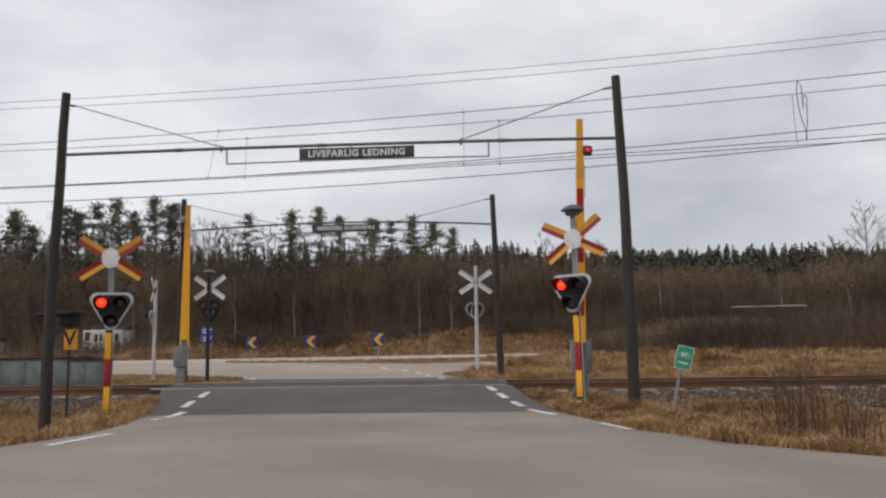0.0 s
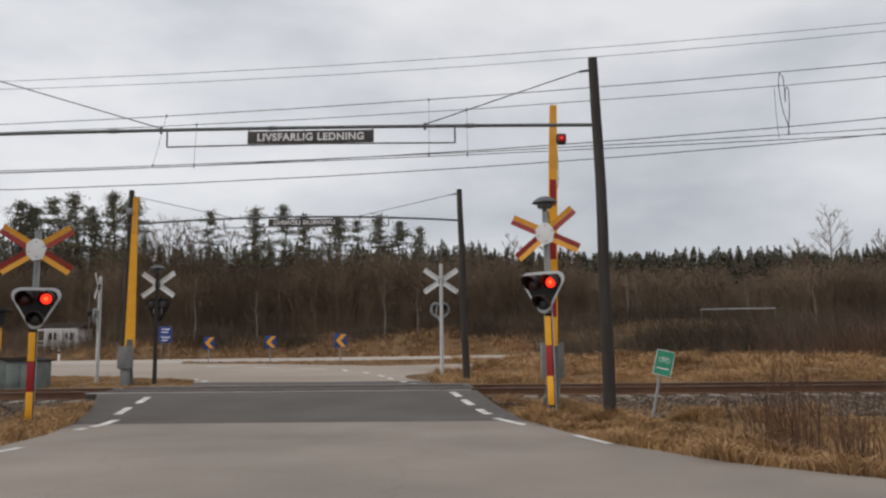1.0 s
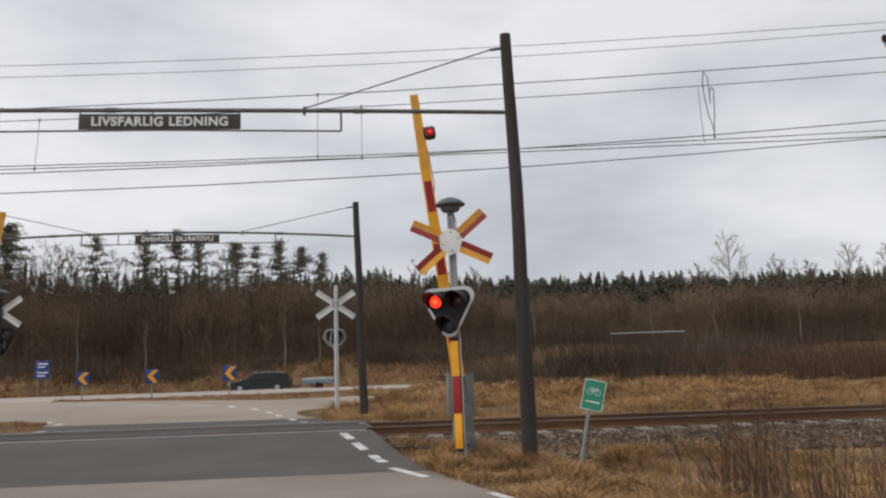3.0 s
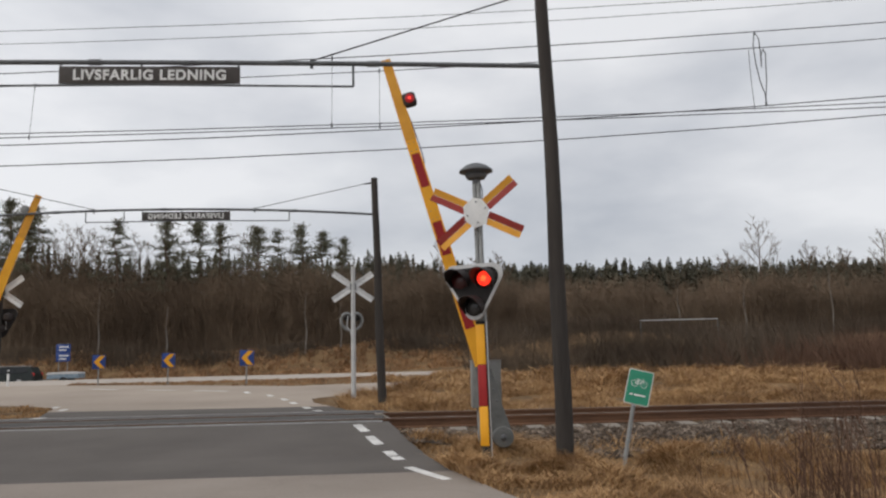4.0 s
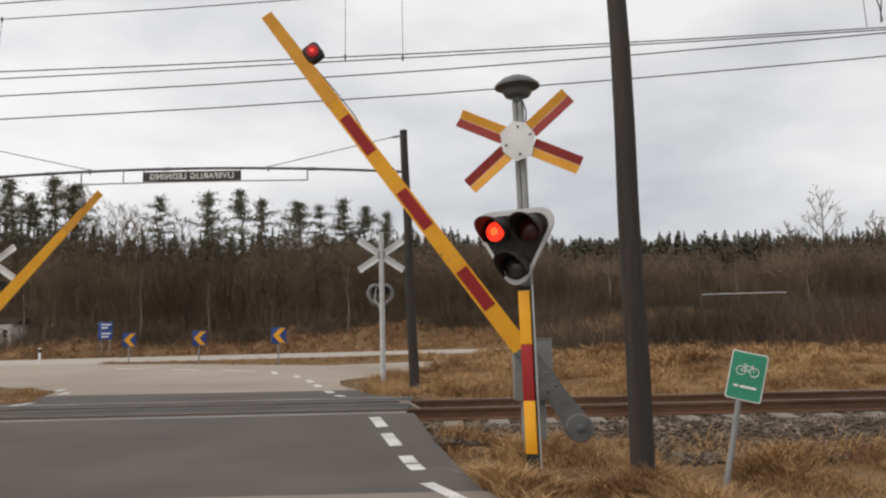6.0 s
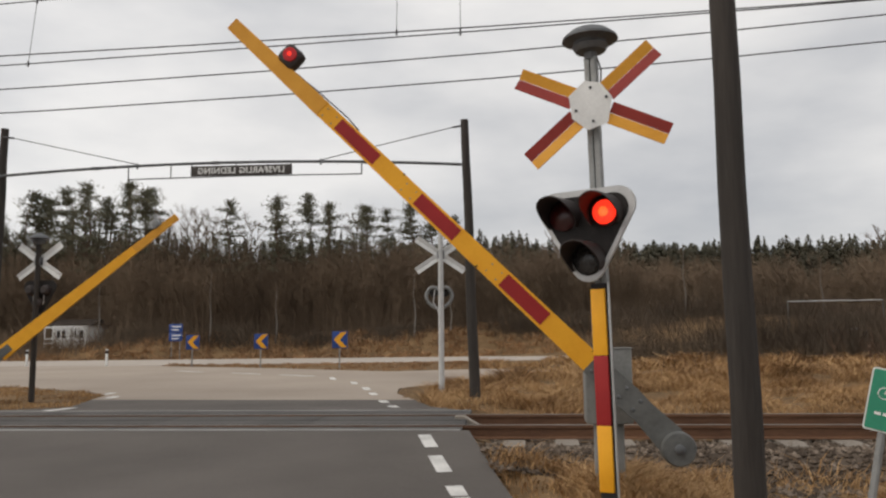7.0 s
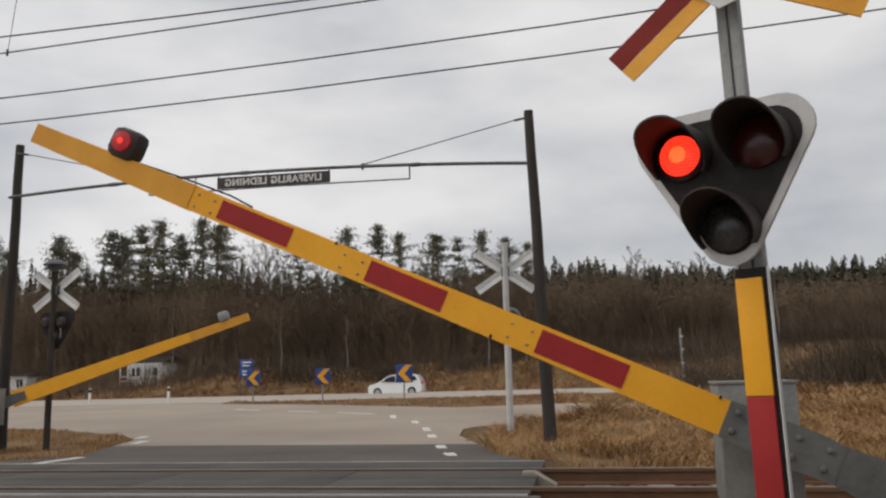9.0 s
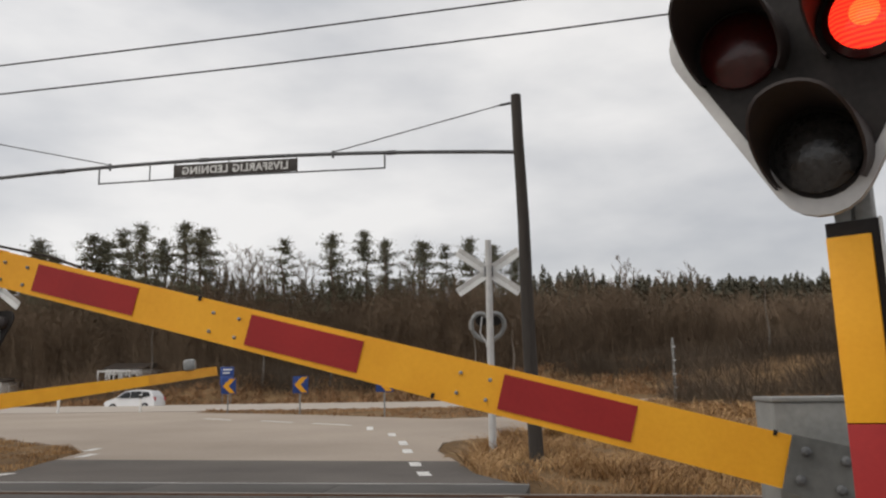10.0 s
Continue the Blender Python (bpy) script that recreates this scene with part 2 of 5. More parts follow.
PORCELAIN = surf("brown_insulator", (0.03, 0.018, 0.014), (0.06, 0.035, 0.028), 5, 0.3, bump=0)


# ---- mesh tools ----
def part(name, bm, material, parent=None, label="", smooth=True):
    me = bpy.data.meshes.new(name)
    bmesh.ops.recalc_face_normals(bm, faces=bm.faces)
    bm.to_mesh(me)
    bm.free()
    me.materials.append(material)
    if smooth:
        me.shade_smooth()
        me.set_sharp_from_angle(angle=radians(35))
    ob = new(name, me)
    ob.parent = parent
    return tagged(ob, label)


def raw(name, verts, faces, material, parent=None):
    me = bpy.data.meshes.new(name)
    me.from_pydata(verts, [], faces)
    me.materials.append(material)
    ob = new(name, me)
    ob.parent = parent
    return ob


def root(name, m, label, category, group="", kind=""):
    ob = new(name)
    ob.empty_display_size = 0.2
    ob.matrix_basis = m
    return tagged(ob, label, category, group, kind)


def box(bm, c, s, m=None, bevel=0.0):
    t = Matrix.LocRotScale(c, None, s)
    got = bmesh.ops.create_cube(bm, size=1.0, matrix=(m @ t) if m else t)
    if bevel:
        edges = list({e for v in got["verts"] for e in v.link_edges})
        bmesh.ops.bevel(bm, geom=edges, offset=bevel, segments=2, affect="EDGES", profile=0.5)
    return bm


def ring_tube(bm, pts, radii, seg=10, closed=False, caps=True):
    pts = [Vector(p) for p in pts]
    rings = []
    n = len(pts)
    for i, p in enumerate(pts):
        a = pts[(i - 1) % n] if closed or i else p
        b = pts[(i + 1) % n] if closed or i < n - 1 else p
        d = (b - a).normalized()
        side = d.cross(Vector((0, 0, 1)) if abs(d.z) < 0.9 else Vector((0, 1, 0))).normalized()
        up = side.cross(d)
        r = radii[i] if isinstance(radii, (list, tuple)) else radii
        rings.append([bm.verts.new(p + (side * math.cos(k) + up * math.sin(k)) * r) for k in [2 * math.pi * j / seg for j in range(seg)]])
    for i in range(n if closed else n - 1):
        a, b = rings[i], rings[(i + 1) % n]
        for j in range(seg):
            bm.faces.new((a[j], a[(j + 1) % seg], b[(j + 1) % seg], b[j]))
    if caps and not closed:
        bm.faces.new(rings[0])
        bm.faces.new(rings[-1])
    return bm


def lathe(bm, profile, seg=24, m=None):
    rings = []
    for r, z in profile:
        ring = []
        for k in range(seg):
            a = 2 * math.pi * k / seg
            v = Vector((r * math.cos(a), r * math.sin(a), z))
            ring.append(bm.verts.new(m @ v if m else v))
        rings.append(ring)
    for a, b in zip(rings, rings[1:]):
        for j in range(seg):
            bm.faces.new((a[j], a[(j + 1) % seg], b[(j + 1) % seg], b[j]))
    bm.faces.new(rings[0])
    bm.faces.new(rings[-1])
    return bm


def prism(bm, poly, y0, y1, m=None):
    """A polygon in x and z, made solid from y0 to y1."""
    f = [m @ Vector((x, y0, z)) if m else Vector((x, y0, z)) for x, z in poly]
    b = [m @ Vector((x, y1, z)) if m else Vector((x, y1, z)) for x, z in poly]
    f, b = [bm.verts.new(v) for v in f], [bm.verts.new(v) for v in b]
    bm.faces.new(f)
    bm.faces.new(b[::-1])
    for i in range(len(poly)):
        j = (i + 1) % len(poly)
        bm.faces.new((f[i], b[i], b[j], f[j]))
    return bm


def B():
    return bmesh.new()


def rounded(poly, r, n=5):
    """A polygon with its corners rounded."""
    out = []
    for i, p in enumerate(poly):
        p, a, b = Vector(p), Vector(poly[i - 1]), Vector(poly[(i + 1) % len(poly)])
        u, v = (a - p).normalized(), (b - p).normalized()
        half = math.acos(max(-1, min(1, u.dot(v)))) / 2
        t = r / math.tan(half)
        centre = p + (u + v).normalized() * r / math.sin(half)
        s, e = p + u * t - centre, p + v * t - centre
        a0, a1 = math.atan2(s.y, s.x), math.atan2(e.y, e.x)
        d = (a1 - a0 + math.pi) % (2 * math.pi) - math.pi
        out += [(centre.x + r * math.cos(a0 + d * k / n), centre.y + r * math.sin(a0 + d * k / n)) for k in range(n + 1)]
    return out


# ---- lie of the land ----
PROFILE = [(-60, 0), (14.6, 0), (16.3, 0.035), (17.5, 0.12), (18.6, 0.205), (19.3, 0.255), (21.9, 0.255), (24, 0.18), (28, 0.20), (36, 0.30), (43, 0.40), (48, 0.40), (60, 0.2)]
EDGE_RIGHT = [(-40, 60), (-1, 45), (2, 30), (4, 16), (5.6, 10), (7.3, 6), (9.33, 3.07), (10.45, 2.0), (12.1, 1.2), (13.5, 0.8), (15, 0.45), (17, 0.1), (19.2, -0.25)]
EDGE_LEFT = [(-40, -60), (2, -60), (3.5, -26), (5, -16), (7, -10), (8.8, -7.6), (10.4, -6.5), (12, -6.05), (13.5, -6.15), (15, -6.5), (17.2, -7.2), (19.2, -8.0)]
NEAR_ROAD = [(-6.5, 15.0), (-6.15, 13.5), (-6.05, 12), (-6.5, 10.4), (-7.6, 8.8), (-10, 7), (-16, 5), (-26, 3.5), (-60, 2), (-60, -14), (-12, -14), (-8, -40), (6, -40), (8, -12), (60, -8), (45, -1), (30, 2), (16, 4), (10, 5.6), (6, 7.3), (3.07, 9.33), (2.0, 10.45), (1.2, 12.1), (0.8, 13.5), (0.45, 15.0)]
PATCH = [(-6.5, 15.0), (0.45, 15.0), (0.1, 17), (-0.25, 19.25), (-8.0, 19.25), (-7.2, 17.2)]
FAR_DARK = [(-8.4, 22.05), (-0.4, 22.05), (-1.1, 23.8), (-1.6, 25.6), (-8.2, 25.9), (-7.6, 24)]
FAR_PALE = [(-1.6, 25.6), (-2.2, 27.5), (-2.4, 29.3), (-1.4, 31), (0.3, 32.6), (1.7, 34.3), (2.1, 37.3), (1.4, 39.6), (-0.6, 40.2), (-4, 38.6), (-9, 42.0), (-13.2, 44.7), (-15.6, 46.4), (-17, 52), (-19, 59.4), (-60, 59.4), (-60, 43), (-30, 36), (-12.8, 30.7), (-9.6, 28.6), (-8.6, 27.3), (-8.2, 25.9)]
ROADS = [NEAR_ROAD, PATCH, FAR_DARK, FAR_PALE]


def smooth(a, b, x):
    t = min(1, max(0, (x - a) / (b - a)))
    return t * t * (3 - 2 * t)


def table(rows, v):
    return float(np.interp(v, [r[0] for r in rows], [r[1] for r in rows]))


def inside(x, y, poly):
    hit = False
    for (x0, y0), (x1, y1) in zip(poly, poly[1:] + poly[:1]):
        if (y0 > y) != (y1 > y) and x < (x1 - x0) * (y - y0) / (y1 - y0) + x0:
            hit = not hit
    return hit


def main_z(x):
    return 0.33 + 0.0129 * min(40, max(-60, x))


def on_road(x, y):
    return any(inside(x, y, p) for p in ROADS) or 59.5 < y < 74.5


def ground(x, y):
    z = table(PROFILE, y)
    if y < 19.2:
        right, left = x - table(EDGE_RIGHT, y), table(EDGE_LEFT, y) - x
        fade = 1 - smooth(15.6, 18.4, y)
        z -= 0.36 * smooth(1.25, 2.3, right) * fade + 0.3 * smooth(0.7, 1.6, left) * fade
        z -= (0.03 + 0.16 * smooth(16, 18.5, y)) * smooth(0.1, 0.8, max(right, left))
    if 18.0 < y < 24 and not -8.0 < x < -0.3:
        z -= 0.19 * smooth(18.0, 19, y) * (1 - smooth(22, 24, y))
    if y > 48:
        m = main_z(x)
        k = smooth(48, 60, y)
        z = z * (1 - k) + (m - 0.02) * k
        z += (2.5 + 0.35 * math.sin(x * 0.11) - 1.2 * (1 - smooth(-40, -26, x))) * smooth(75.5, 84 + 2 * math.sin(x * 0.23), y) + 8.0 * smooth(89, 122, y) + 20 * smooth(160, 700, y)
        z += 1.0 * smooth(60, 84, y) * smooth(-6, 4, x) * (1 - smooth(20, 60, x)) * 0.4
    if -14 < x - 20 and 24 < y < 56:
        z += 0.12 * smooth(2, 9, x) * smooth(24, 32, y)
    if x > -2.5 and 23 < y < 56:
        z += 0.22 * max(0, 0.3 + noise.noise((x * 0.5, y * 0.35, 4))) * smooth(-2.5, 0.5, x) * smooth(23.5, 26, y) * (1 - smooth(44, 56, y))
    if on_road(x, y) or (18.9 < y < 22.4 and -8.3 < x < -0.2):
        z -= 0.12
    else:
        z += 0.05 * noise.noise((x * 0.7, y * 0.7, 0)) + 0.02 * noise.noise((x * 2.3, y * 2.3, 4))
    return z


def steps(*spans):
    out = []
    for a, b, s in spans:
        out += list(np.arange(a, b - s * 0.3, s))
    return out + [spans[-1][1]]


def build_ground():
    xs = steps((-900, -200, 100), (-200, -60, 14), (-60, -18, 2.0), (-18, 12, 0.45), (12, 30, 1.0), (30, 80, 3), (80, 200, 14), (200, 900, 100))
    ys = steps((-300, -40, 60), (-40, 7, 4), (7, 34, 0.45), (34, 62, 1.2), (62, 100, 1.6), (100, 160, 6), (160, 900, 80))
    verts = [(x, y, ground(x, y)) for y in ys for x in xs]
    w = len(xs)
    faces = [(j * w + i, j * w + i + 1, (j + 1) * w + i + 1, (j + 1) * w + i) for j in range(len(ys) - 1) for i in range(w - 1)]
    ob = raw("ground", verts, faces, SOIL)
    ob.data.shade_smooth()
    tagged(ob, "brown earth with dry winter grass", "ground", kind="structure")


def build_road(name, poly, material, height, label, lift=0.0, step=1.0, depth=0.16):
    bm = B()
    bm.faces.new([bm.verts.new((x, y, 0)) for x, y in poly])
    bmesh.ops.triangulate(bm, faces=bm.faces[:])
    lo, hi = min(y for _, y in poly), max(y for _, y in poly)
    for y in np.arange(math.ceil(lo / step) * step, hi, step):
        bmesh.ops.bisect_plane(bm, geom=bm.verts[:] + bm.edges[:] + bm.faces[:], plane_co=(0, y, 0), plane_no=(0, 1, 0))
    for v in bm.verts:
        v.co.z = height(v.co.x, v.co.y) + lift
    rim = [e for e in bm.edges if e.is_boundary]
    low = bmesh.ops.extrude_edge_only(bm, edges=rim)
    for v in low["geom"]:
        if isinstance(v, bmesh.types.BMVert):
            v.co.z -= depth
    return tagged(part(name, bm, material, smooth=False), label, "road", kind="structure")


def road_z(x, y):
    return table(PROFILE, y)


def apron_z(x, y):
    k = smooth(48, 60, y)
    return table(PROFILE, y) * (1 - k) + (main_z(x) - 0.11) * k


def build_roads():
    build_road("road_near", NEAR_ROAD, ASPHALT_OLD, road_z, "worn pale grey asphalt road", step=4.0)
    build_road("road_patch", PATCH, ASPHALT_NEW, road_z, "dark newly laid asphalt before the tracks", step=0.5)
    build_road("road_far_dark", FAR_DARK, ASPHALT_NEW, road_z, "dark newly laid asphalt beyond the tracks", step=0.5)
    build_road("road_junction", FAR_PALE, ASPHALT_PALE, apron_z, "pale worn asphalt junction apron", step=1.5)
    build_road("road_main", [(-300, 60), (200, 60), (200, 74), (-300, 74)], ASPHALT_MAIN, lambda x, y: main_z(x) - 0.012 * (70 - y), "grey main road behind the junction, coloured pale for sky reflection", step=7)


def dash(points, w, name="road_marking", lift=0.005):
    """A painted line along points on the road."""
    verts, faces = [], []
    pts = [Vector((x, y, 0)) for x, y in points]
    fine = []
    for a, b in zip(pts, pts[1:]):
        n = max(1, int((b - a).length / 0.3))
        fine += [a.lerp(b, k / n) for k in range(n)]
    fine.append(pts[-1])
    for i, p in enumerate(fine):
        d = (fine[min(i + 1, len(fine) - 1)] - fine[max(i - 1, 0)]).normalized()
        s = Vector((-d.y, d.x, 0)) * w / 2
        for q in (p - s, p + s):
            verts.append((q.x, q.y, road_z(q.x, q.y) + lift))
    for i in range(len(fine) - 1):
        faces.append((2 * i, 2 * i + 1, 2 * i + 3, 2 * i + 2))
    ob = raw(name, verts, faces, ROAD_PAINT)
    return tagged(ob, "worn white painted road line", "road marking", "edge line dashes", "structure")


def build_markings():
    u = Vector((-0.21, 0.978, 0))
    for x, y in ((-0.662, 18.60), (-0.444, 17.50), (-0.183, 16.30)):
        dash([(x - u.x * 0.36, y - u.y * 0.36), (x + u.x * 0.36, y + u.y * 0.36)], 0.14)
    dash([(-0.03, 15.35), (0.36, 14.4)], 0.12)
    dash([(0.88, 12.95), (1.15, 12.0)], 0.10)
    for x, y in ((-6.64, 18.18), (-6.45, 16.81)):
        dash([(x + 0.07, y - 0.42), (x - 0.07, y + 0.42)], 0.14)
    dash([(-6.05, 15.55), (-5.98, 14.9), (-6.05, 14.2)], 0.14)
    dash([(-5.72, 12.1), (-5.88, 10.8)], 0.12)
    far = [((-1.75, 23.75), 0.35), ((-2.12, 25.1), 0.3), ((-2.7, 27.4), 0.4), ((-3.15, 29.2), 0.5), ((-3.9, 31.6), 0.5), ((-5.0, 34.0), 0.7)]
    for (x, y), h in far:
        dash([(x + 0.25 * h, y - h), (x - 0.25 * h, y + h)], 0.16)
    for x, y in ((-6.6, 36.0), (-8.8, 37.6), (-11.5, 39.4)):
        dash([(x + 0.7, y - 0.55), (x - 0.7, y + 0.55)], 0.18)
    for (x, y), h in (((-7.2, 22.9), 0.8), ((-8.1, 26.6), 0.35), ((-8.8, 27.9), 0.3)):
        dash([(x + 0.2 * h, y - h), (x - 0.2 * h, y + h)], 0.16)


# ---- railway ----
RAIL_Y, RAIL_TOP = (19.6, 21.1), 0.275


def build_track():
    track = root("railway_track", pose(0, 20.35, 0), "single railway track with rusty rails", "railway track", kind="structure")
    profile = [(-0.07, 0), (0.07, 0), (0.07, 0.012), (0.012, 0.03), (0.012, 0.115), (0.035, 0.125), (0.035, 0.155), (-0.035, 0.155), (-0.035, 0.125), (-0.012, 0.115), (-0.012, 0.03), (-0.07, 0.012)]
    for y in RAIL_Y:
        bm = B()
        prism(bm, profile, -150, 150, pose(0, 0, 0, 0, 0, 90))
        rail = part("rail", bm, RUST, track, "rust-brown steel rail", smooth=False)
        rail.matrix_basis = pose(0, y - 20.35, RAIL_TOP - 0.157)
        bm = B()
        box(bm, (0, 0, 0.1585), (300, 0.05, 0.006))
        part("rail_head", bm, RAIL_HEAD, rail, "duller worn running surface", smooth=False)
    bm = B()
    prism(bm, [(-1.28, -0.1), (1.28, -0.1), (1.27, 0.10), (0.95, 0.115), (-0.95, 0.115), (-1.27, 0.10)], -0.13, 0.13, pose(0, 0, 0, 0, 0, 90))
    first = part("sleeper", bm, CONCRETE, track, "pale concrete sleeper")
    k = 0
    for i in range(-60, 90):
        x = i * 0.62 + 0.25
        if -8.2 < x < -0.4:
            continue
        ob = first if k == 0 else new("sleeper", first.data)
        ob.parent = track
        ob.matrix_basis = pose(x, random.uniform(-0.03, 0.03), random.uniform(-0.012, 0.006), 0, 0, random.uniform(-1, 1))
        k += 1
    bed = root("ballast", pose(0, 20.35, 0), "coarse grey and brown track ballast", "ballast", kind="structure")
    for name, x0, x1 in (("bed", -150, -7.9), ("bed", -0.35, 150)):
        bm = B()
        prism(bm, [(-3.3, -0.25), (-1.75, 0.07), (1.75, 0.07), (2.6, -0.2)], x0, x1, pose(0, 0, 0, 0, 0, 90) @ Matrix.Diagonal((1, -1, 1, 1)))
        part(name, bm, BALLAST_BED, bed, smooth=False)
    build_stones(bed)


def build_stones(parent):
    rng = np.random.default_rng(3)
    verts, faces = [], []
    base = np.array([(1, 0, 0), (-1, 0, 0), (0, 1, 0), (0, -1, 0), (0, 0, 1), (0, 0, -1)], float)
    tri = [(0, 2, 4), (2, 1, 4), (1, 3, 4), (3, 0, 4), (2, 0, 5), (1, 2, 5), (3, 1, 5), (0, 3, 5)]

    def bed_z(y):
        d = abs(y - 20.35)
        return 0.07 if d < 1.75 else 0.07 - (0.32 * (d - 1.75) / 1.55 if y < 20 else 0.27 * (d - 1.75) / 0.85)

    count = 0
    while count < 21000:
        x = rng.uniform(-14, 22) if count > 9000 else rng.uniform(-1, 11)
        y = rng.choice([rng.uniform(17.1, 19.5), rng.uniform(19.7, 21), rng.uniform(21.2, 22.9)], p=[0.72, 0.16, 0.12])
        if -8.0 < x < -0.25:
            continue
        z = max(bed_z(y), ground(x, y) if y < 18.6 else -1)
        s = rng.uniform(0.016, 0.045)
        q = base * s * rng.uniform(0.6, 1.3, (6, 1)) * np.array([1, 1, 0.75])
        a = rng.uniform(0, 6.28)
        c, d = math.cos(a), math.sin(a)
        q = np.stack([q[:, 0] * c - q[:, 1] * d, q[:, 0] * d + q[:, 1] * c, q[:, 2]], 1) + (x, y - 20.35, z + s * 0.3)
        k = len(verts)
        verts += q.tolist()
        faces += [(k + i, k + j, k + l) for i, j, l in tri]
        count += 1
    tagged(raw("stones", verts, faces, STONE, parent), kind="stuff")


def build_deck():
    deck = root("crossing_deck", pose(-4.3, 20.6, 0.262), "dark rubber level crossing deck between the rails", "crossing deck", kind="structure")
    for y0, y1 in ((19.26, 19.55), (19.66, 20.34), (20.36, 21.04), (21.15, 22.03)):
        for k in range(4):
            x0, x1 = -8.25 + k * 1.98, -8.25 + (k + 1) * 1.98 - 0.012
            bm = B()
            box(bm, ((x0 + x1) / 2 + 4.3, (y0 + y1) / 2 - 20.6, -0.06), (x1 - x0, y1 - y0 - 0.01, 0.12), bevel=0.006)
            part("panel", bm, DECK, deck)
    for y in (19.24, 22.04):
        bm = B()
        box(bm, (0, y - 20.6, -0.01), (7.9, 0.022, 0.03), bevel=0.004)
        part("edge_strip", bm, STEEL_EDGE, deck, "bare steel edge strip")
    for x, y in ((-0.36, 20.7), (-8.25, 20.7)):
        bm = B()
        prism(bm, [(-0.14, -0.1), (0.2, -0.1), (-0.02, 0.03), (-0.14, 0.03)], -0.12, 0.12)
        ob = part("end_ramp", bm, CONCRETE, deck, "pale wedge at the deck's end")
        ob.matrix_basis = pose(x + 4.3, y - 20.6, 0.0, 0, 0, 0 if x > -4 else 180)


# ---- things along the crossing ----
def cross_board(parent, z, y, arm, width, tilt, colours, centre, turn=0, roll=0):
    """Four folded arms with a plate in the middle."""
    for a in (tilt, 180 - tilt, 180 + tilt, -tilt):
        m = pose(0, 0, 0, 0, 0, turn) @ pose(0, y, z, 0, -a - roll, 0)
        up = math.sin(radians(a)) > 0
        for side in (1, -1):
            bm = B()
            x0 = 0.14 if centre else 0.03
            e = width / 2 * side
            top = (side > 0) == (math.cos(radians(a)) > 0)
            prism(bm, [(x0, 0.002 * side), (arm, 0.002 * side), (arm, e), (x0, e)], -0.004, 0.004, m @ pose(0, 0, 0, 14 * side, 0, 0))
            if colours:
                mat = colours[0] if top == up else colours[1]
            else:
                mat = WHITE
            part("arm", bm, mat, parent, smooth=False)
    if centre:
        bm = B()
        prism(bm, [(-0.15, 0.10), (-0.02, 0.19), (0.09, 0.15), (0.155, 0.03), (0.10, -0.15), (-0.05, -0.18), (-0.15, -0.07)], -0.028, -0.02, pose(0, 0, 0, 0, 0, turn) @ pose(0, y, z, 0, -roll, 0))
        plate = part("centre_plate", bm, WHITE, parent, "white middle plate with bolts", smooth=False)
        for dx, dz in ((0, 0.13), (0.11, 0.05), (-0.11, -0.03), (0.01, -0.12)):
            bm = B()
            lathe(bm, [(0.011, 0), (0.011, 0.008), (0.006, 0.012)], 8, pose(0, 0, 0, 0, 0, turn) @ pose(dx, y - 0.028, z + dz, 90, 0, 0))
            part("bolt", bm, PIPE, plate)


def bell_top(parent, z):
    bm = B()
    lathe(bm, [(0.045, 0), (0.05, 0.05), (0.11, 0.06), (0.135, 0.10), (0.12, 0.125), (0.13, 0.135), (0.205, 0.145), (0.2, 0.165), (0.14, 0.215), (0.07, 0.245), (0.02, 0.25)], 28, pose(0, 0, z))
    part("bell", bm, PIPE, parent, "grey domed warning bell")


TRI = rounded([(-0.458, 0.338), (0.458, 0.338), (0, -0.45)], 0.127, 7)


def lamp_board(parent, z, y, x0):
    bm = B()
    prism(bm, TRI, -0.015, 0.012, pose(x0, y, z))
    board = part("signal_board", bm, RIM, parent, "black triangular board with pale grey rim")
    bm = B()
    prism(bm, [(a * 0.865, b * 0.865) for a, b in TRI], -0.02, 0.016, pose(x0, y, z))
    part("backing", bm, BLACK, board)
    for x, dz, lens in ((x0 - 0.165, 0.155, LENS_OFF), (x0 + 0.15, 0.155, LENS_OFF), (x0, -0.165, LENS_CLEAR)):
        bm = B()
        lathe(bm, [(0.105, 0), (0.105, 0.02), (0.07, 0.045), (0.02, 0.055)], 24, pose(x, y - 0.02, z + dz, 90, 0, 0))
        part("lens", bm, lens, board)
        bm = B()
        n, rows = 22, []
        for k in range(n + 1):
            a = radians(-38 + 256 * k / n)
            reach = 0.06 + 0.22 * smooth(-0.6, 0.9, math.sin(a))
            for rr in (0.122, 0.130):
                rows.append([bm.verts.new((x + rr * math.cos(a), y - 0.02, z + dz + rr * math.sin(a))), bm.verts.new((x + rr * 0.97 * math.cos(a), y - 0.02 - reach, z + dz + rr * 0.97 * math.sin(a) - 0.012))])
        for k in range(n):
            p, q, r, s = rows[2 * k], rows[2 * k + 1], rows[2 * k + 2], rows[2 * k + 3]
            bm.faces.new((p[0], p[1], r[1], r[0]))
            bm.faces.new((q[0], s[0], s[1], q[1]))
            bm.faces.new((p[1], q[1], s[1], r[1]))
        part("hood", bm, HOOD, board)
    return board


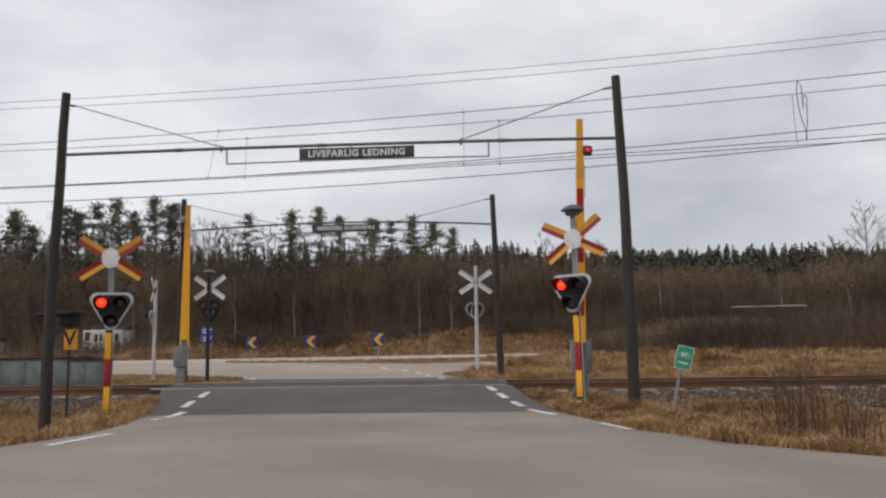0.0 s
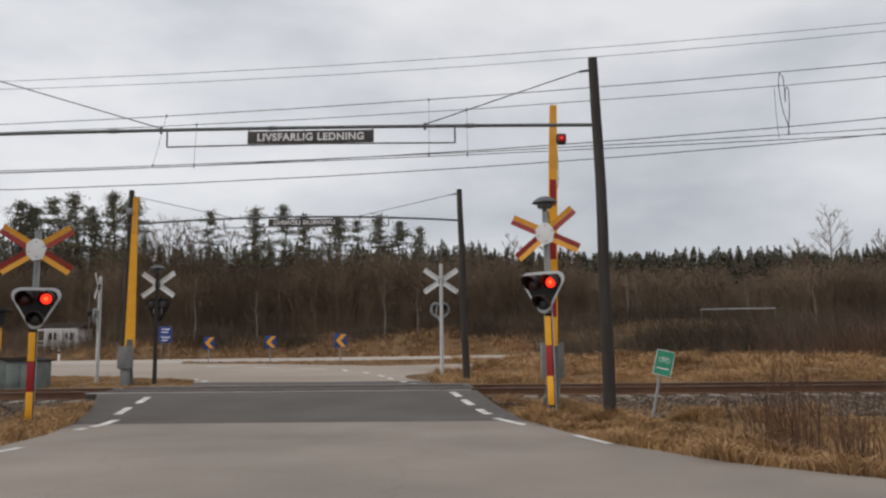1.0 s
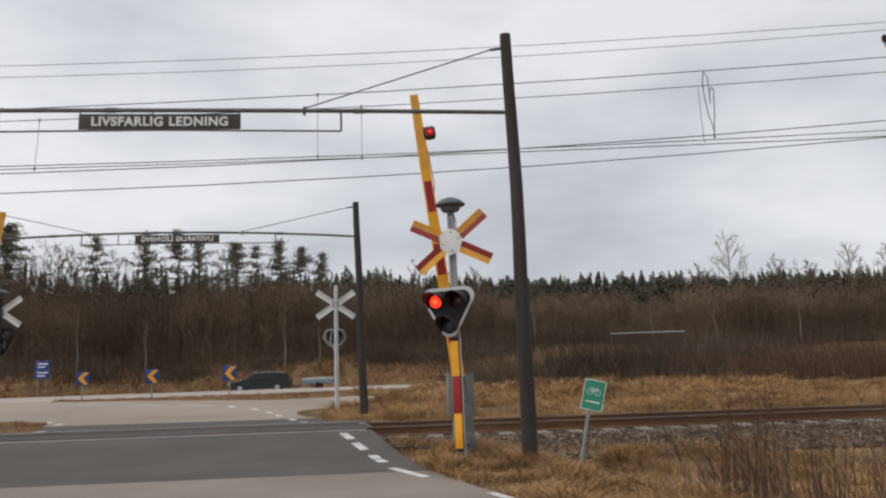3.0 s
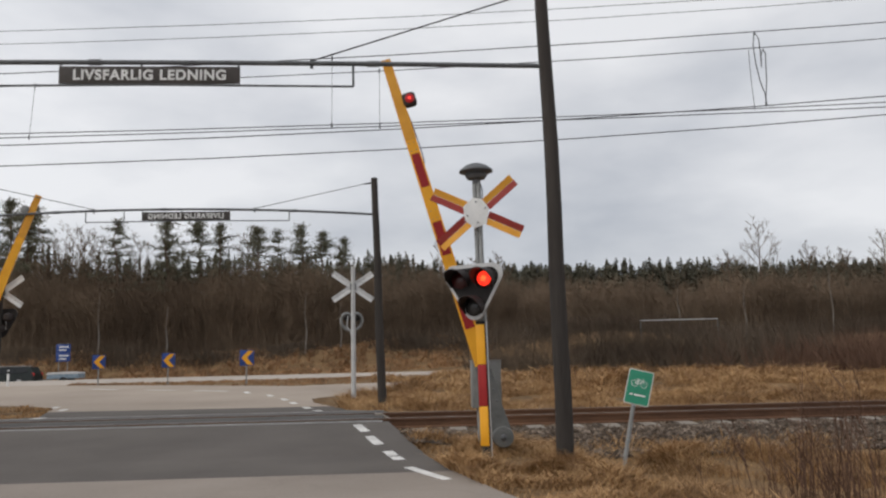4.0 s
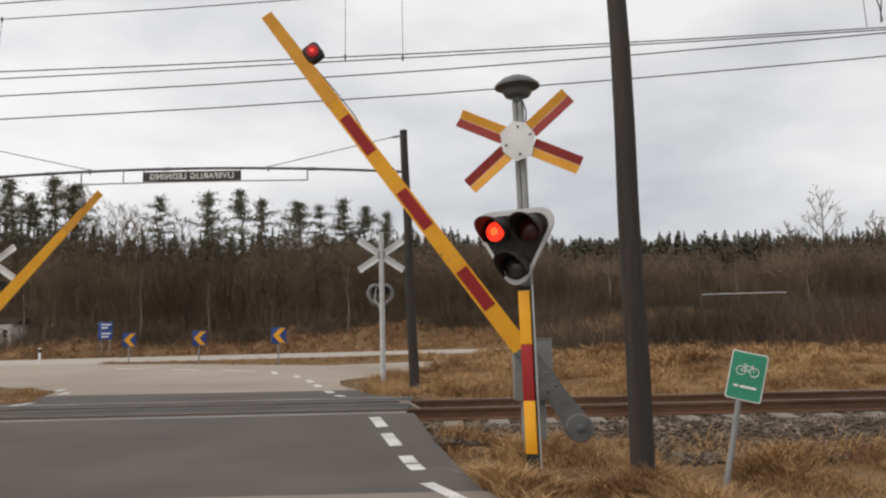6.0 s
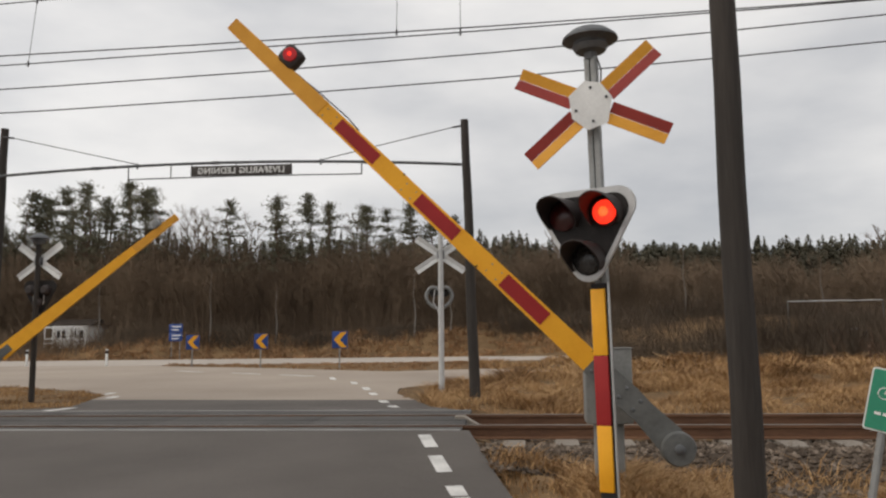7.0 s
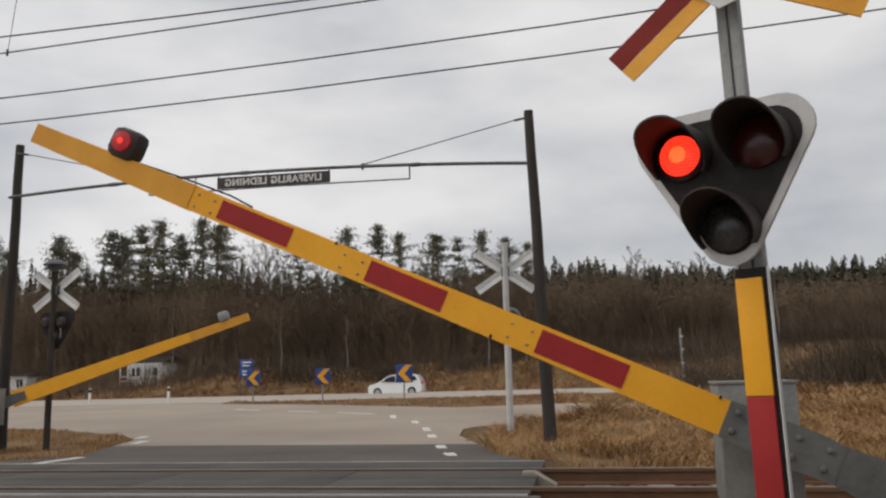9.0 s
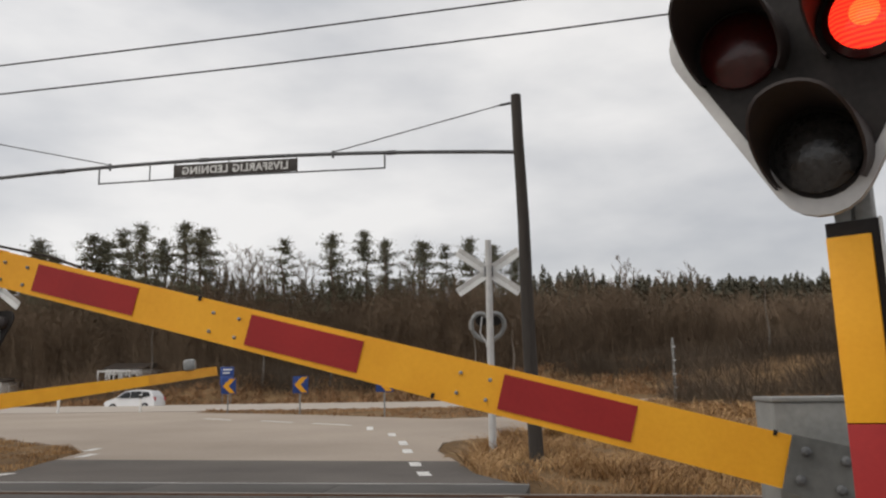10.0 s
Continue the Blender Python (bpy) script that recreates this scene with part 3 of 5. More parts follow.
def road_signal(x, y, z, yaw, bell, x0):
    sig = root("road_signal", pose(x, y, z, 0, -1.1 if bell else 0, yaw), "flashing crossing signal with red and yellow cross" + (" and a domed bell" if bell else ""), "crossing signal", "road signals")
    bm = B()
    top = 3.32 if bell else 3.25
    box(bm, (-0.025, 0, top / 2 - 0.1), (0.043, 0.062, top + 0.2), bevel=0.008)
    box(bm, (0.025, 0, top / 2 - 0.1), (0.043, 0.062, top + 0.2), bevel=0.008)
    box(bm, (0, 0.008, top / 2 - 0.1), (0.02, 0.036, top + 0.19))
    part("post", bm, GALV, sig, "grey double-channel steel post")
    for k, (z0, z1, mat) in enumerate(((0.20, 0.65, YELLOW), (0.65, 1.132, RED), (1.132, 1.60, YELLOW))):
        bm = B()
        box(bm, (-0.012, -0.058, (z0 + z1) / 2), (0.105, 0.022, z1 - z0 - 0.002), bevel=0.003)
        part("marker_band", bm, mat, sig)
    bm = B()
    box(bm, (-0.004, -0.045, 0.83), (0.125, 0.006, 1.62), bevel=0.002)
    box(bm, (0, -0.05, 0.08), (0.12, 0.02, 0.26), bevel=0.004)
    part("marker_backing", bm, BLACK, sig, "black backing strip")
    bm = B()
    box(bm, (0.0635, -0.05, 0.86), (0.006, 0.03, 1.56), bevel=0.002)
    part("marker_edge", bm, RIM, sig, "pale folded edge of the strip")
    cross_board(sig, 2.925, -0.075, 0.59 if bell else 0.625, 0.165 if bell else 0.175, 33, (YELLOW_OLD, RED_OLD), True, 13 if bell else -5, 6 if bell else 0)
    lamp_board(sig, 1.972, -0.11, x0)
    if bell:
        bell_top(sig, top - 0.02)
        bm = B()
        ring_tube(bm, [(0.055, -0.02, 3.3), (0.085, -0.03, 3.2), (0.08, -0.04, 3.08), (0.05, -0.05, 3.0)], 0.006, 6)
        part("cable", bm, BLACK, sig)
    bm = B()
    lathe(bm, [(0.092, 0), (0.094, 0.012), (0.07, 0.035), (0.03, 0.046)], 24, pose(0, 0, 0, 90, 0, 0))
    lit = part("lit_lens", bm, LIT, sig, "glowing red lens")
    bm = B()
    lathe(bm, [(0.036, 0.045), (0.03, 0.05), (0.01, 0.052)], 16, pose(0, 0, 0, 90, 0, 0))
    part("filament_glow", bm, LIT_CORE, lit)
    return sig, lit


def back_signal(x, y, z, yaw, bell, height, cross_z, light):
    """A signal of the far side, seen from behind."""
    sig = root("road_signal", pose(x, y, z, 0, 0, yaw), ("pale" if light else "dark") + " crossing signal post with white cross back" + (" and a domed bell" if bell else ""), "crossing signal", "road signals")
    bm = B()
    ring_tube(bm, [(0, 0, -0.2), (0, 0, height)], [0.058, 0.05], 12)
    part("post", bm, RIM if light else POLE_WOOD, sig)
    cross_board(sig, cross_z, 0.07, 0.58, 0.15, 34, None, False)
    bm = B()
    box(bm, (0, 0.02, cross_z), (0.13, 0.09, 0.16), bevel=0.005)
    part("clamp", bm, PIPE, sig)
    if light:
        bm = B()
        pts = []
        for k in range(36):
            a = radians(k * 10)
            rad = 0.255 * (1 - 0.45 * math.exp(-((k * 10 - 90) / 24) ** 2) + 0.10 * math.exp(-((k * 10 - 270) / 30) ** 2))
            pts.append((rad * math.cos(a) - 0.03, 0.10, cross_z - 0.82 + rad * 0.88 * math.sin(a)))
        ring_tube(bm, pts, 0.036, 8, closed=True)
        part("signal_rim", bm, GALV, sig, "pale rim of the signal's back")
        bm = B()
        lathe(bm, [(0.09, 0), (0.09, 0.14), (0.05, 0.17)], 16, pose(-0.13, 0.12, cross_z - 0.74, -90, 0, 0))
        lathe(bm, [(0.09, 0), (0.09, 0.14), (0.05, 0.17)], 16, pose(0.10, 0.12, cross_z - 0.74, -90, 0, 0))
        part("lamp_housing", bm, BLACK, sig)
        bm = B()
        ring_tube(bm, [(-0.12, 0.05, cross_z - 0.7), (-0.15, 0.07, cross_z - 0.95), (-0.06, 0.06, cross_z - 1.1), (-0.02, 0.04, cross_z - 1.3)], 0.012, 6)
        part("cable", bm, RIM, sig)
    else:
        bm = B()
        prism(bm, TRI, -0.012, 0.015, pose(0, 0.1, cross_z - 0.72))
        board = part("signal_board", bm, BLACK, sig)
        for dx, dz in ((-0.17, 0.14), (0.17, 0.14), (0, -0.11)):
            bm = B()
            lathe(bm, [(0.10, 0), (0.10, 0.10), (0.06, 0.14)], 16, pose(dx, 0.11, cross_z - 0.72 + dz, 90, 0, 0))
            part("lamp_housing", bm, HOOD, board)
        bm = B()
        ring_tube(bm, [(-0.12, 0.06, cross_z - 0.60), (-0.12, 0.07, cross_z - 0.85), (0.12, 0.07, cross_z - 0.85), (0.12, 0.06, cross_z - 0.60)], 0.011, 6)
        part("bracket", bm, RIM, sig)
    if bell:
        bell_top(sig, height - 0.03)
    return sig


def barrier(x, y, z, turn, pivot, reds, tip, label, wide, lamp_at, lamp_mat):
    bar = root("barrier", pose(x, y, z, 0, 0, turn), label, "level crossing barrier", "barriers")
    bm = B()
    box(bm, (0.02, 0.36, pivot - 0.065), (wide, 0.36, 0.59), bevel=0.012)
    cabinet = part("machine_box", bm, MACHINE, bar, "grey steel barrier machine")
    bm = B()
    box(bm, (0.02, 0.36, pivot + 0.235), (wide + 0.012, 0.372, 0.016), bevel=0.004)
    part("lid", bm, MACHINE, cabinet)
    bm = B()
    box(bm, (0.02, 0.36, (pivot - 0.36) / 2 - 0.1), (wide * 0.62, 0.24, pivot - 0.36 + 0.2), bevel=0.02)
    part("pedestal", bm, MACHINE, bar)
    bm = B()
    ring_tube(bm, [(0, 0.22, pivot), (0, -0.06, pivot)], 0.05, 16)
    part("axle", bm, PIPE, bar)
    # the arm lies along -x; it turns about y
    h0, h1 = (0.085, 0.058) if lamp_at < 3.8 else (0.135, 0.068)
    bm = B()
    prism(bm, [(-0.184, -h0), (-0.184, h0), (-3.35, h1 + 0.012), (-3.35, -h1 - 0.012)], -0.045, 0.02)
    arm = part("arm", bm, YELLOW, bar, "yellow arm with red bands", smooth=False)
    bm = B()
    prism(bm, [(-3.2, -h1 - 0.016), (-3.2, h1 + 0.016), (-tip, h1), (-tip, -h1)], -0.05, 0.01)
    part("arm_tip", bm, YELLOW_OLD, arm, smooth=False)
    for a, b in reds:
        s = (a + b) / 2
        h = h0 + (h1 + 0.012 - h0) * (s - 0.184) / 3.17
        bm = B()
        prism(bm, [(-a, -h * 0.74), (-a, h * 0.74), (-b, h * 0.74), (-b, -h * 0.74)], -0.049, -0.045)
        part("red_band", bm, RED, arm, smooth=False)
        for dx in (-0.045, -0.15):
            for dz in (-0.04, 0.03):
                bm = B()
                lathe(bm, [(0.007, 0), (0.007, 0.006), (0.003, 0.009)], 6, pose(-b + dx, -0.045, dz, 90, 0, 0))
                part("bolt", bm, GALV, arm)
    for cx, cz in ((-0.235, h0 - 0.004), (-1.35, -h0 + 0.016), (-2.3, h1 + 0.012)):
        bm = B()
        box(bm, (cx, -0.046, cz), (0.012, 0.01, 0.018), bevel=0.002)
        part("clip", bm, BLACK, arm)
    bm = B()
    ring_tube(bm, [(-lamp_at + 0.87, -0.01, h1 + 0.02), (-lamp_at + 0.72, -0.01, h1 + 0.034), (-lamp_at + 0.42, -0.01, h1 + 0.026), (-lamp_at + 0.07, -0.01, h1 + 0.006)], 0.006, 6)
    part("lamp_cable", bm, BLACK, arm)
    bm = B()
    box(bm, (0, 0, 0.09), (0.19, 0.14, 0.18), pose(-lamp_at, -0.02, h1 - 0.01), bevel=0.045)
    box(bm, (0, 0, 0.0), (0.06, 0.04, 0.06), pose(-lamp_at, -0.02, h1 - 0.01))
    lamp = part("arm_lamp", bm, lamp_mat, arm, "dark lamp housing with red lens")
    bm = B()
    lathe(bm, [(0.06, 0), (0.058, 0.012), (0.02, 0.02)], 20, pose(-lamp_at, -0.09, h1 + 0.085, 90, 0, 0))
    part("lens", bm, LAMP_RED, lamp)
    bm = B()
    lathe(bm, [(0.02, 0.018), (0.012, 0.024)], 12, pose(-lamp_at, -0.09, h1 + 0.085, 90, 0, 0))
    part("lamp_glow", bm, LIT, lamp)
    bm = B()
    prism(bm, [(-0.186, -0.09), (-0.186, 0.088), (0.22, 0.10), (0.34, 0.09), (0.34, -0.09), (0.1, -0.105)], -0.062, -0.05)
    prism(bm, [(-0.42, -0.075), (-0.42, 0.07), (0.22, 0.10), (0.34, 0.09), (0.34, -0.09), (0.1, -0.105)], 0.022, 0.034)
    prism(bm, [(-0.16, -0.08), (-0.16, 0.08), (0.34, 0.09), (0.34, -0.09)], -0.05, 0.022)
    side = part("side_plate", bm, STEEL_GREY, arm, "weathered grey steel bracket", smooth=False)
    for dx in (-0.14, -0.02, 0.14, 0.28):
        for dz in (-0.045, 0.045):
            bm = B()
            lathe(bm, [(0.016, 0), (0.016, 0.012), (0.008, 0.018)], 8, pose(dx, -0.062, dz, 90, 0, 0))
            part("bolt", bm, PIPE, side)
    for y0, y1 in ((-0.058, -0.046), (0.018, 0.03)):
        bm = B()
        prism(bm, [(0.30, -0.085), (0.30, 0.088), (0.64, 0.105), (0.72, 0.05), (0.72, -0.08), (0.64, -0.125)], y0, y1)
        part("counter_arm", bm, STEEL_GREY, arm, smooth=False)
    bm = B()
    prism(bm, [(0.30, 0.076), (0.30, 0.088), (0.64, 0.105), (0.64, 0.093)], -0.046, 0.018)
    prism(bm, [(0.30, -0.085), (0.30, -0.073), (0.64, -0.113), (0.64, -0.125)], -0.046, 0.018)
    part("flange", bm, STEEL_GREY, arm, smooth=False)
    bm = B()
    lathe(bm, [(0.09, 0), (0.122, 0.010), (0.13, 0.03), (0.13, 0.19), (0.12, 0.215), (0.05, 0.22)], 28, pose(0.72, 0.09, -0.02, 90, 0, 0))
    weight = part("counterweight", bm, STEEL_GREY, arm, "round rusty grey counterweight")
    bm = B()
    lathe(bm, [(0.04, 0), (0.04, 0.016), (0.022, 0.028)], 12, pose(0.72, -0.13, -0.02, 90, 0, 0))
    part("bolt", bm, PIPE, weight)
    return bar, arm


def wood_pole(x0, y0, z0, x1, z1, r0, r1, bow):
    bm = B()
    n = 9
    pts = [(x0 + (x1 - x0) * k / n + 0.008 * math.sin(k * 1.3) + bow * math.sin(math.pi * k / n), y0 + 0.008 * math.sin(k * 2.1), z0 + (z1 - z0) * k / n) for k in range(n + 1)]
    ring_tube(bm, pts, [r0 + (r1 - r0) * k / n for k in range(n + 1)], 14)
    return bm


def warning_gate(y, left, right, lx, rx, plate, frame_x, stays, beam_z, arch, group, mirrored, mids):
    """Two poles with a pipe between them, from which a sign hangs."""
    gate = root("warning_gate", pose(0, y, 0), "dark wooden poles carrying a pipe and a hanging warning sign", "warning gate", "overhead line warning gates")
    for (bx, bz, tx, tz, bow, back) in (left, right):
        part("pole", wood_pole(bx, back, bz - 0.5, tx, tz, 0.105, 0.075, bow), POLE_WOOD, gate, "dark weathered wooden pole")

    def bz(x):
        k = (x - lx) / (rx - lx)
        return beam_z + arch * 4 * k * (1 - k)

    bm = B()
    n = 24
    ring_tube(bm, [(lx + (rx - lx) * k / n, 0, bz(lx + (rx - lx) * k / n)) for k in range(n + 1)], 0.028, 10)
    beam = part("beam", bm, PIPE, gate, "thin grey steel pipe")
    for k in (0.22, 0.48, 0.8):
        bm = B()
        x = lx + (rx - lx) * k
        ring_tube(bm, [(x - 0.07, 0, bz(x)), (x + 0.07, 0, bz(x))], 0.036, 10)
        part("sleeve", bm, PIPE, beam)
    for (sx, px, pz) in stays:
        bm = B()
        ring_tube(bm, [(sx, 0, bz(sx) - 0.06), (sx, 0, bz(sx) + 0.05)], 0.02, 8)
        ring_tube(bm, [(sx, 0, bz(sx) + 0.03), (px, 0, pz)], 0.009, 6)
        ring_tube(bm, [(px, 0, pz), (px + (0.22 if px > sx else -0.22), 0, pz + 0.03)], 0.02, 8)
        part("stay", bm, WIRE, gate, "taut steel stay wire")
    f0, f1 = frame_x
    p0, p1, zb, zt = plate
    low = zb - 0.03
    bm = B()
    for x in (f0, f1):
        ring_tube(bm, [(x, 0, bz(x)), (x, 0, low + 0.0)], 0.014, 6)
    for x in mids:
        ring_tube(bm, [(x, 0, bz(x)), (x, 0, low)], 0.012, 6)
    ring_tube(bm, [(f0, 0, low), ((f0 + f1) / 2, 0, low + 0.02), (f1, 0, low)], 0.013, 6)
    part("hanger", bm, PIPE, gate, "thin steel hanging frame")
    bm = B()
    box(bm, ((p0 + p1) / 2, 0, (zb + zt) / 2), (p1 - p0, 0.02, zt - zb), bevel=0.004)
    board = part("sign_plate", bm, SIGN_DARK, gate, "dark sign, cut-out capital letters filled pale for the sky")
    for x in (p0 + 0.02, (p0 + p1) / 2 - 0.1, p1 - 0.02):
        bm = B()
        ring_tube(bm, [(x, 0, zt - 0.02), (x, 0, bz(x))], 0.012, 6)
        part("hook", bm, PIPE, board)
    # the letters are openings; a solid pale fill stands in for sky behind
    txt = bpy.data.curves.new("lettering", "FONT")
    txt.body, txt.align_x, txt.align_y = "LIVSFARLIG LEDNING", "CENTER", "CENTER"
    txt.size, txt.extrude, txt.space_character, txt.space_word, txt.offset = 0.165, 0.014, 1.10, 1.1, 0.0055
    txt.materials.append(LETTER)
    ob = new("lettering", txt)
    ob.parent = board
    ob.matrix_basis = pose((p0 + p1) / 2, 0, (zb + zt) / 2 - 0.005, 90, 0, 180 if mirrored else 0)
    return gate


def build_gates():
    near = warning_gate(15.2, (-8.40, -0.25, -8.22, 5.76, -0.03, 0), (1.715, -0.02, 1.64, 5.72, 0.03, 0), -8.3, 1.62, (-3.935, -1.90, 4.395, 4.60), (-5.24, -0.60), ((-5.34, -8.05, 5.52), (-1.08, 1.42, 5.50)), 4.62, 0.03, "", False, ())
    far = warning_gate(25.0, (-9.93, 0.15, -9.87, 5.65, 0.0, 0.2), (-0.40, 0.17, -0.54, 5.5, 0.0, 0), -9.88, -0.56, (-5.9, -3.89, 4.53, 4.73), (-7.16, -2.53), ((-6.98, -9.55, 5.4), (-3.33, -0.78, 5.36)), 4.63, 0.16, "", True, (-6.3,))
    tagged(near, "tall dark wooden gate with a hanging warning sign")
    tagged(far, "tall dark wooden gate with its warning sign seen from behind")


def build_signals():
    right, lit_r = road_signal(0.913, 15.62, 0.0, -27, True, -0.047)
    left, lit_l = road_signal(-7.42, 15.5, -0.17, 20, False, 0.03)
    back_signal(-1.1, 25.95, 0.19, 8, False, 3.32, 2.83, True)
    back_signal(-9.1, 25.3, 0.19, -8, True, 3.1, 2.77, False)
    edge = back_signal(-10.9, 25.7, 0.19, 104, False, 3.05, 2.75, True)
    near, arm_near = barrier(0.982, 16.255, 0.0, -1.95, 0.941, ((0.667, 1.121), (1.638, 2.081), (2.556, 3.009)), 4.32, "yellow and red barrier arm on a grey machine, coming down", 0.37, 3.72, HOOD)
    far, arm_far = barrier(-9.64, 24.828, 0.17, 190.1, 0.829, ((0.667, 1.121), (1.638, 2.081), (2.556, 3.009)), 4.39, "yellow barrier arm seen from behind, coming down", 0.34, 3.98, GALV)
    return lit_r, lit_l, arm_near, arm_far


# ---- overhead line ----
WIRES = {"contact_a": (20.222, 0.033, 5.424, 0.043, 0.0009), "contact_b": (20.214, -0.062, 5.366, 0.015, 0.00051), "carry_a": (20.224, -0.069, 6.698, 0.036, 0.00119), "carry_b": (20.264, -0.076, 6.421, 0.029, 0.00148), "feed_low": (23.517, 0.004, 5.807, 0.053, 0.00146), "feed_high": (23.438, -0.016, 6.239, 0.047, 0.00138), "earth_a": (23.102, -0.038, 8.671, 0.039, 0.00129), "earth_b": (23.49, -0.073, 8.552, 0.028, 0.00151)}


def wire_at(key, x):
    """A point of a wire: it runs across the view, swings a little and rises towards its mast."""
    y0, k, z0, m, sag = WIRES[key]
    q = max(-20, min(18, x))
    return Vector((x, y0 + k * q, z0 + m * q + sag * q * q))


def wire(name, key, r, label):
    bm = B()
    ring_tube(bm, [wire_at(key, x) for x in (-120, -60, -20, -16, -12, -8, -4, 0, 4, 8, 12, 15, 18, 60, 120)], r, 6)
    return tagged(part(name, bm, WIRE), label, "overhead wire", "overhead wires")


def build_wires():
    wire("contact_wire", "contact_a", 0.009, "taut dark contact wire over the track")
    wire("contact_wire", "contact_b", 0.009, "taut dark contact wire over the track")
    wire("catenary_wire", "carry_a", 0.009, "dark carrying wire above the track")
    wire("catenary_wire", "carry_b", 0.008, "dark carrying wire above the track")
    wire("feeder_wire", "feed_low", 0.012, "dark feeder wire beside the track")
    wire("feeder_wire", "feed_high", 0.012, "dark feeder wire beside the track")
    wire("earth_wire", "earth_a", 0.007, "thin high wire beside the track")
    wire("earth_wire", "earth_b", 0.007, "thin high wire beside the track")
    for x, side in ((-13.4, "a"), (-7.3, "a"), (-6.6, "b"), (-1.2, "a"), (-0.35, "b")):
        bm = B()
        top, low = wire_at("carry_" + side, x), wire_at("contact_" + side, x)
        ring_tube(bm, [top + Vector((0, 0, 0.02)), low - Vector((0, 0, 0.03))], 0.0045, 5)
        for q in (top, low):
            ring_tube(bm, [q - Vector((0, 0, 0.04)), q + Vector((0, 0, 0.04))], 0.014, 6)
        tagged(part("dropper", bm, WIRE), "thin dropper between carrying and contact wire", "dropper", "droppers")
    bm = B()
    for r, strand in ((0.010, ((0, 0), (-0.038, -0.25), (-0.012, -0.58), (0.04, -0.90), (0.115, -1.15), (0.14, -1.37))),
                      (0.010, ((0, 0), (0.075, -0.12), (0.09, -0.45), (0.09, -0.66))),
                      (0.010, ((0.14, -0.32), (0.18, -0.40), (0.165, -0.90), (0.13, -1.22), (0.115, -1.38))),
                      (0.009, ((0.14, -0.32), (0.10, -0.42), (0.09, -0.66))),
                      (0.006, ((-0.13, -0.33), (-0.12, -0.9), (-0.09, -1.47)))):
        ring_tube(bm, [(6.44 + dx, 19.77, 6.97 + dz) for dx, dz in strand], r, 6)
    tagged(part("wire_link", bm, WIRE), "looped flexible link hanging between the wires", "wire link")
    mast = root("line_mast", pose(12.75, 22.6, 0.0), "dark catenary mast with brown insulators", "line mast")
    bm = B()
    ring_tube(bm, [(0, 0, -0.3), (0, 0, 9.5)], [0.15, 0.11], 14)
    part("pole", bm, POLE_WOOD, mast)
    for z, l in ((8.95, 0.32), (7.35, 0.22)):
        bm = B()
        ring_tube(bm, [(0, 0.3, z - 0.1), (-l * 0.6, 0.3, z - 0.1), (-l * 0.6, 0.3, z)], 0.02, 8)
        lathe(bm, [(0.03, 0), (0.075, 0.03), (0.04, 0.06), (0.08, 0.09), (0.04, 0.12), (0.07, 0.15), (0.03, 0.2)], 14, pose(-l * 0.6, 0.3, z))
        part("insulator", bm, PORCELAIN, mast)
    bm = B()
    ring_tube(bm, [(0, 0, 6.2), (0, -2.5, 6.35)], 0.035, 8)
    ring_tube(bm, [(0, 0, 7.2), (0, -2.5, 6.45)], 0.02, 8)
    part("bracket_arm", bm, PIPE, mast)


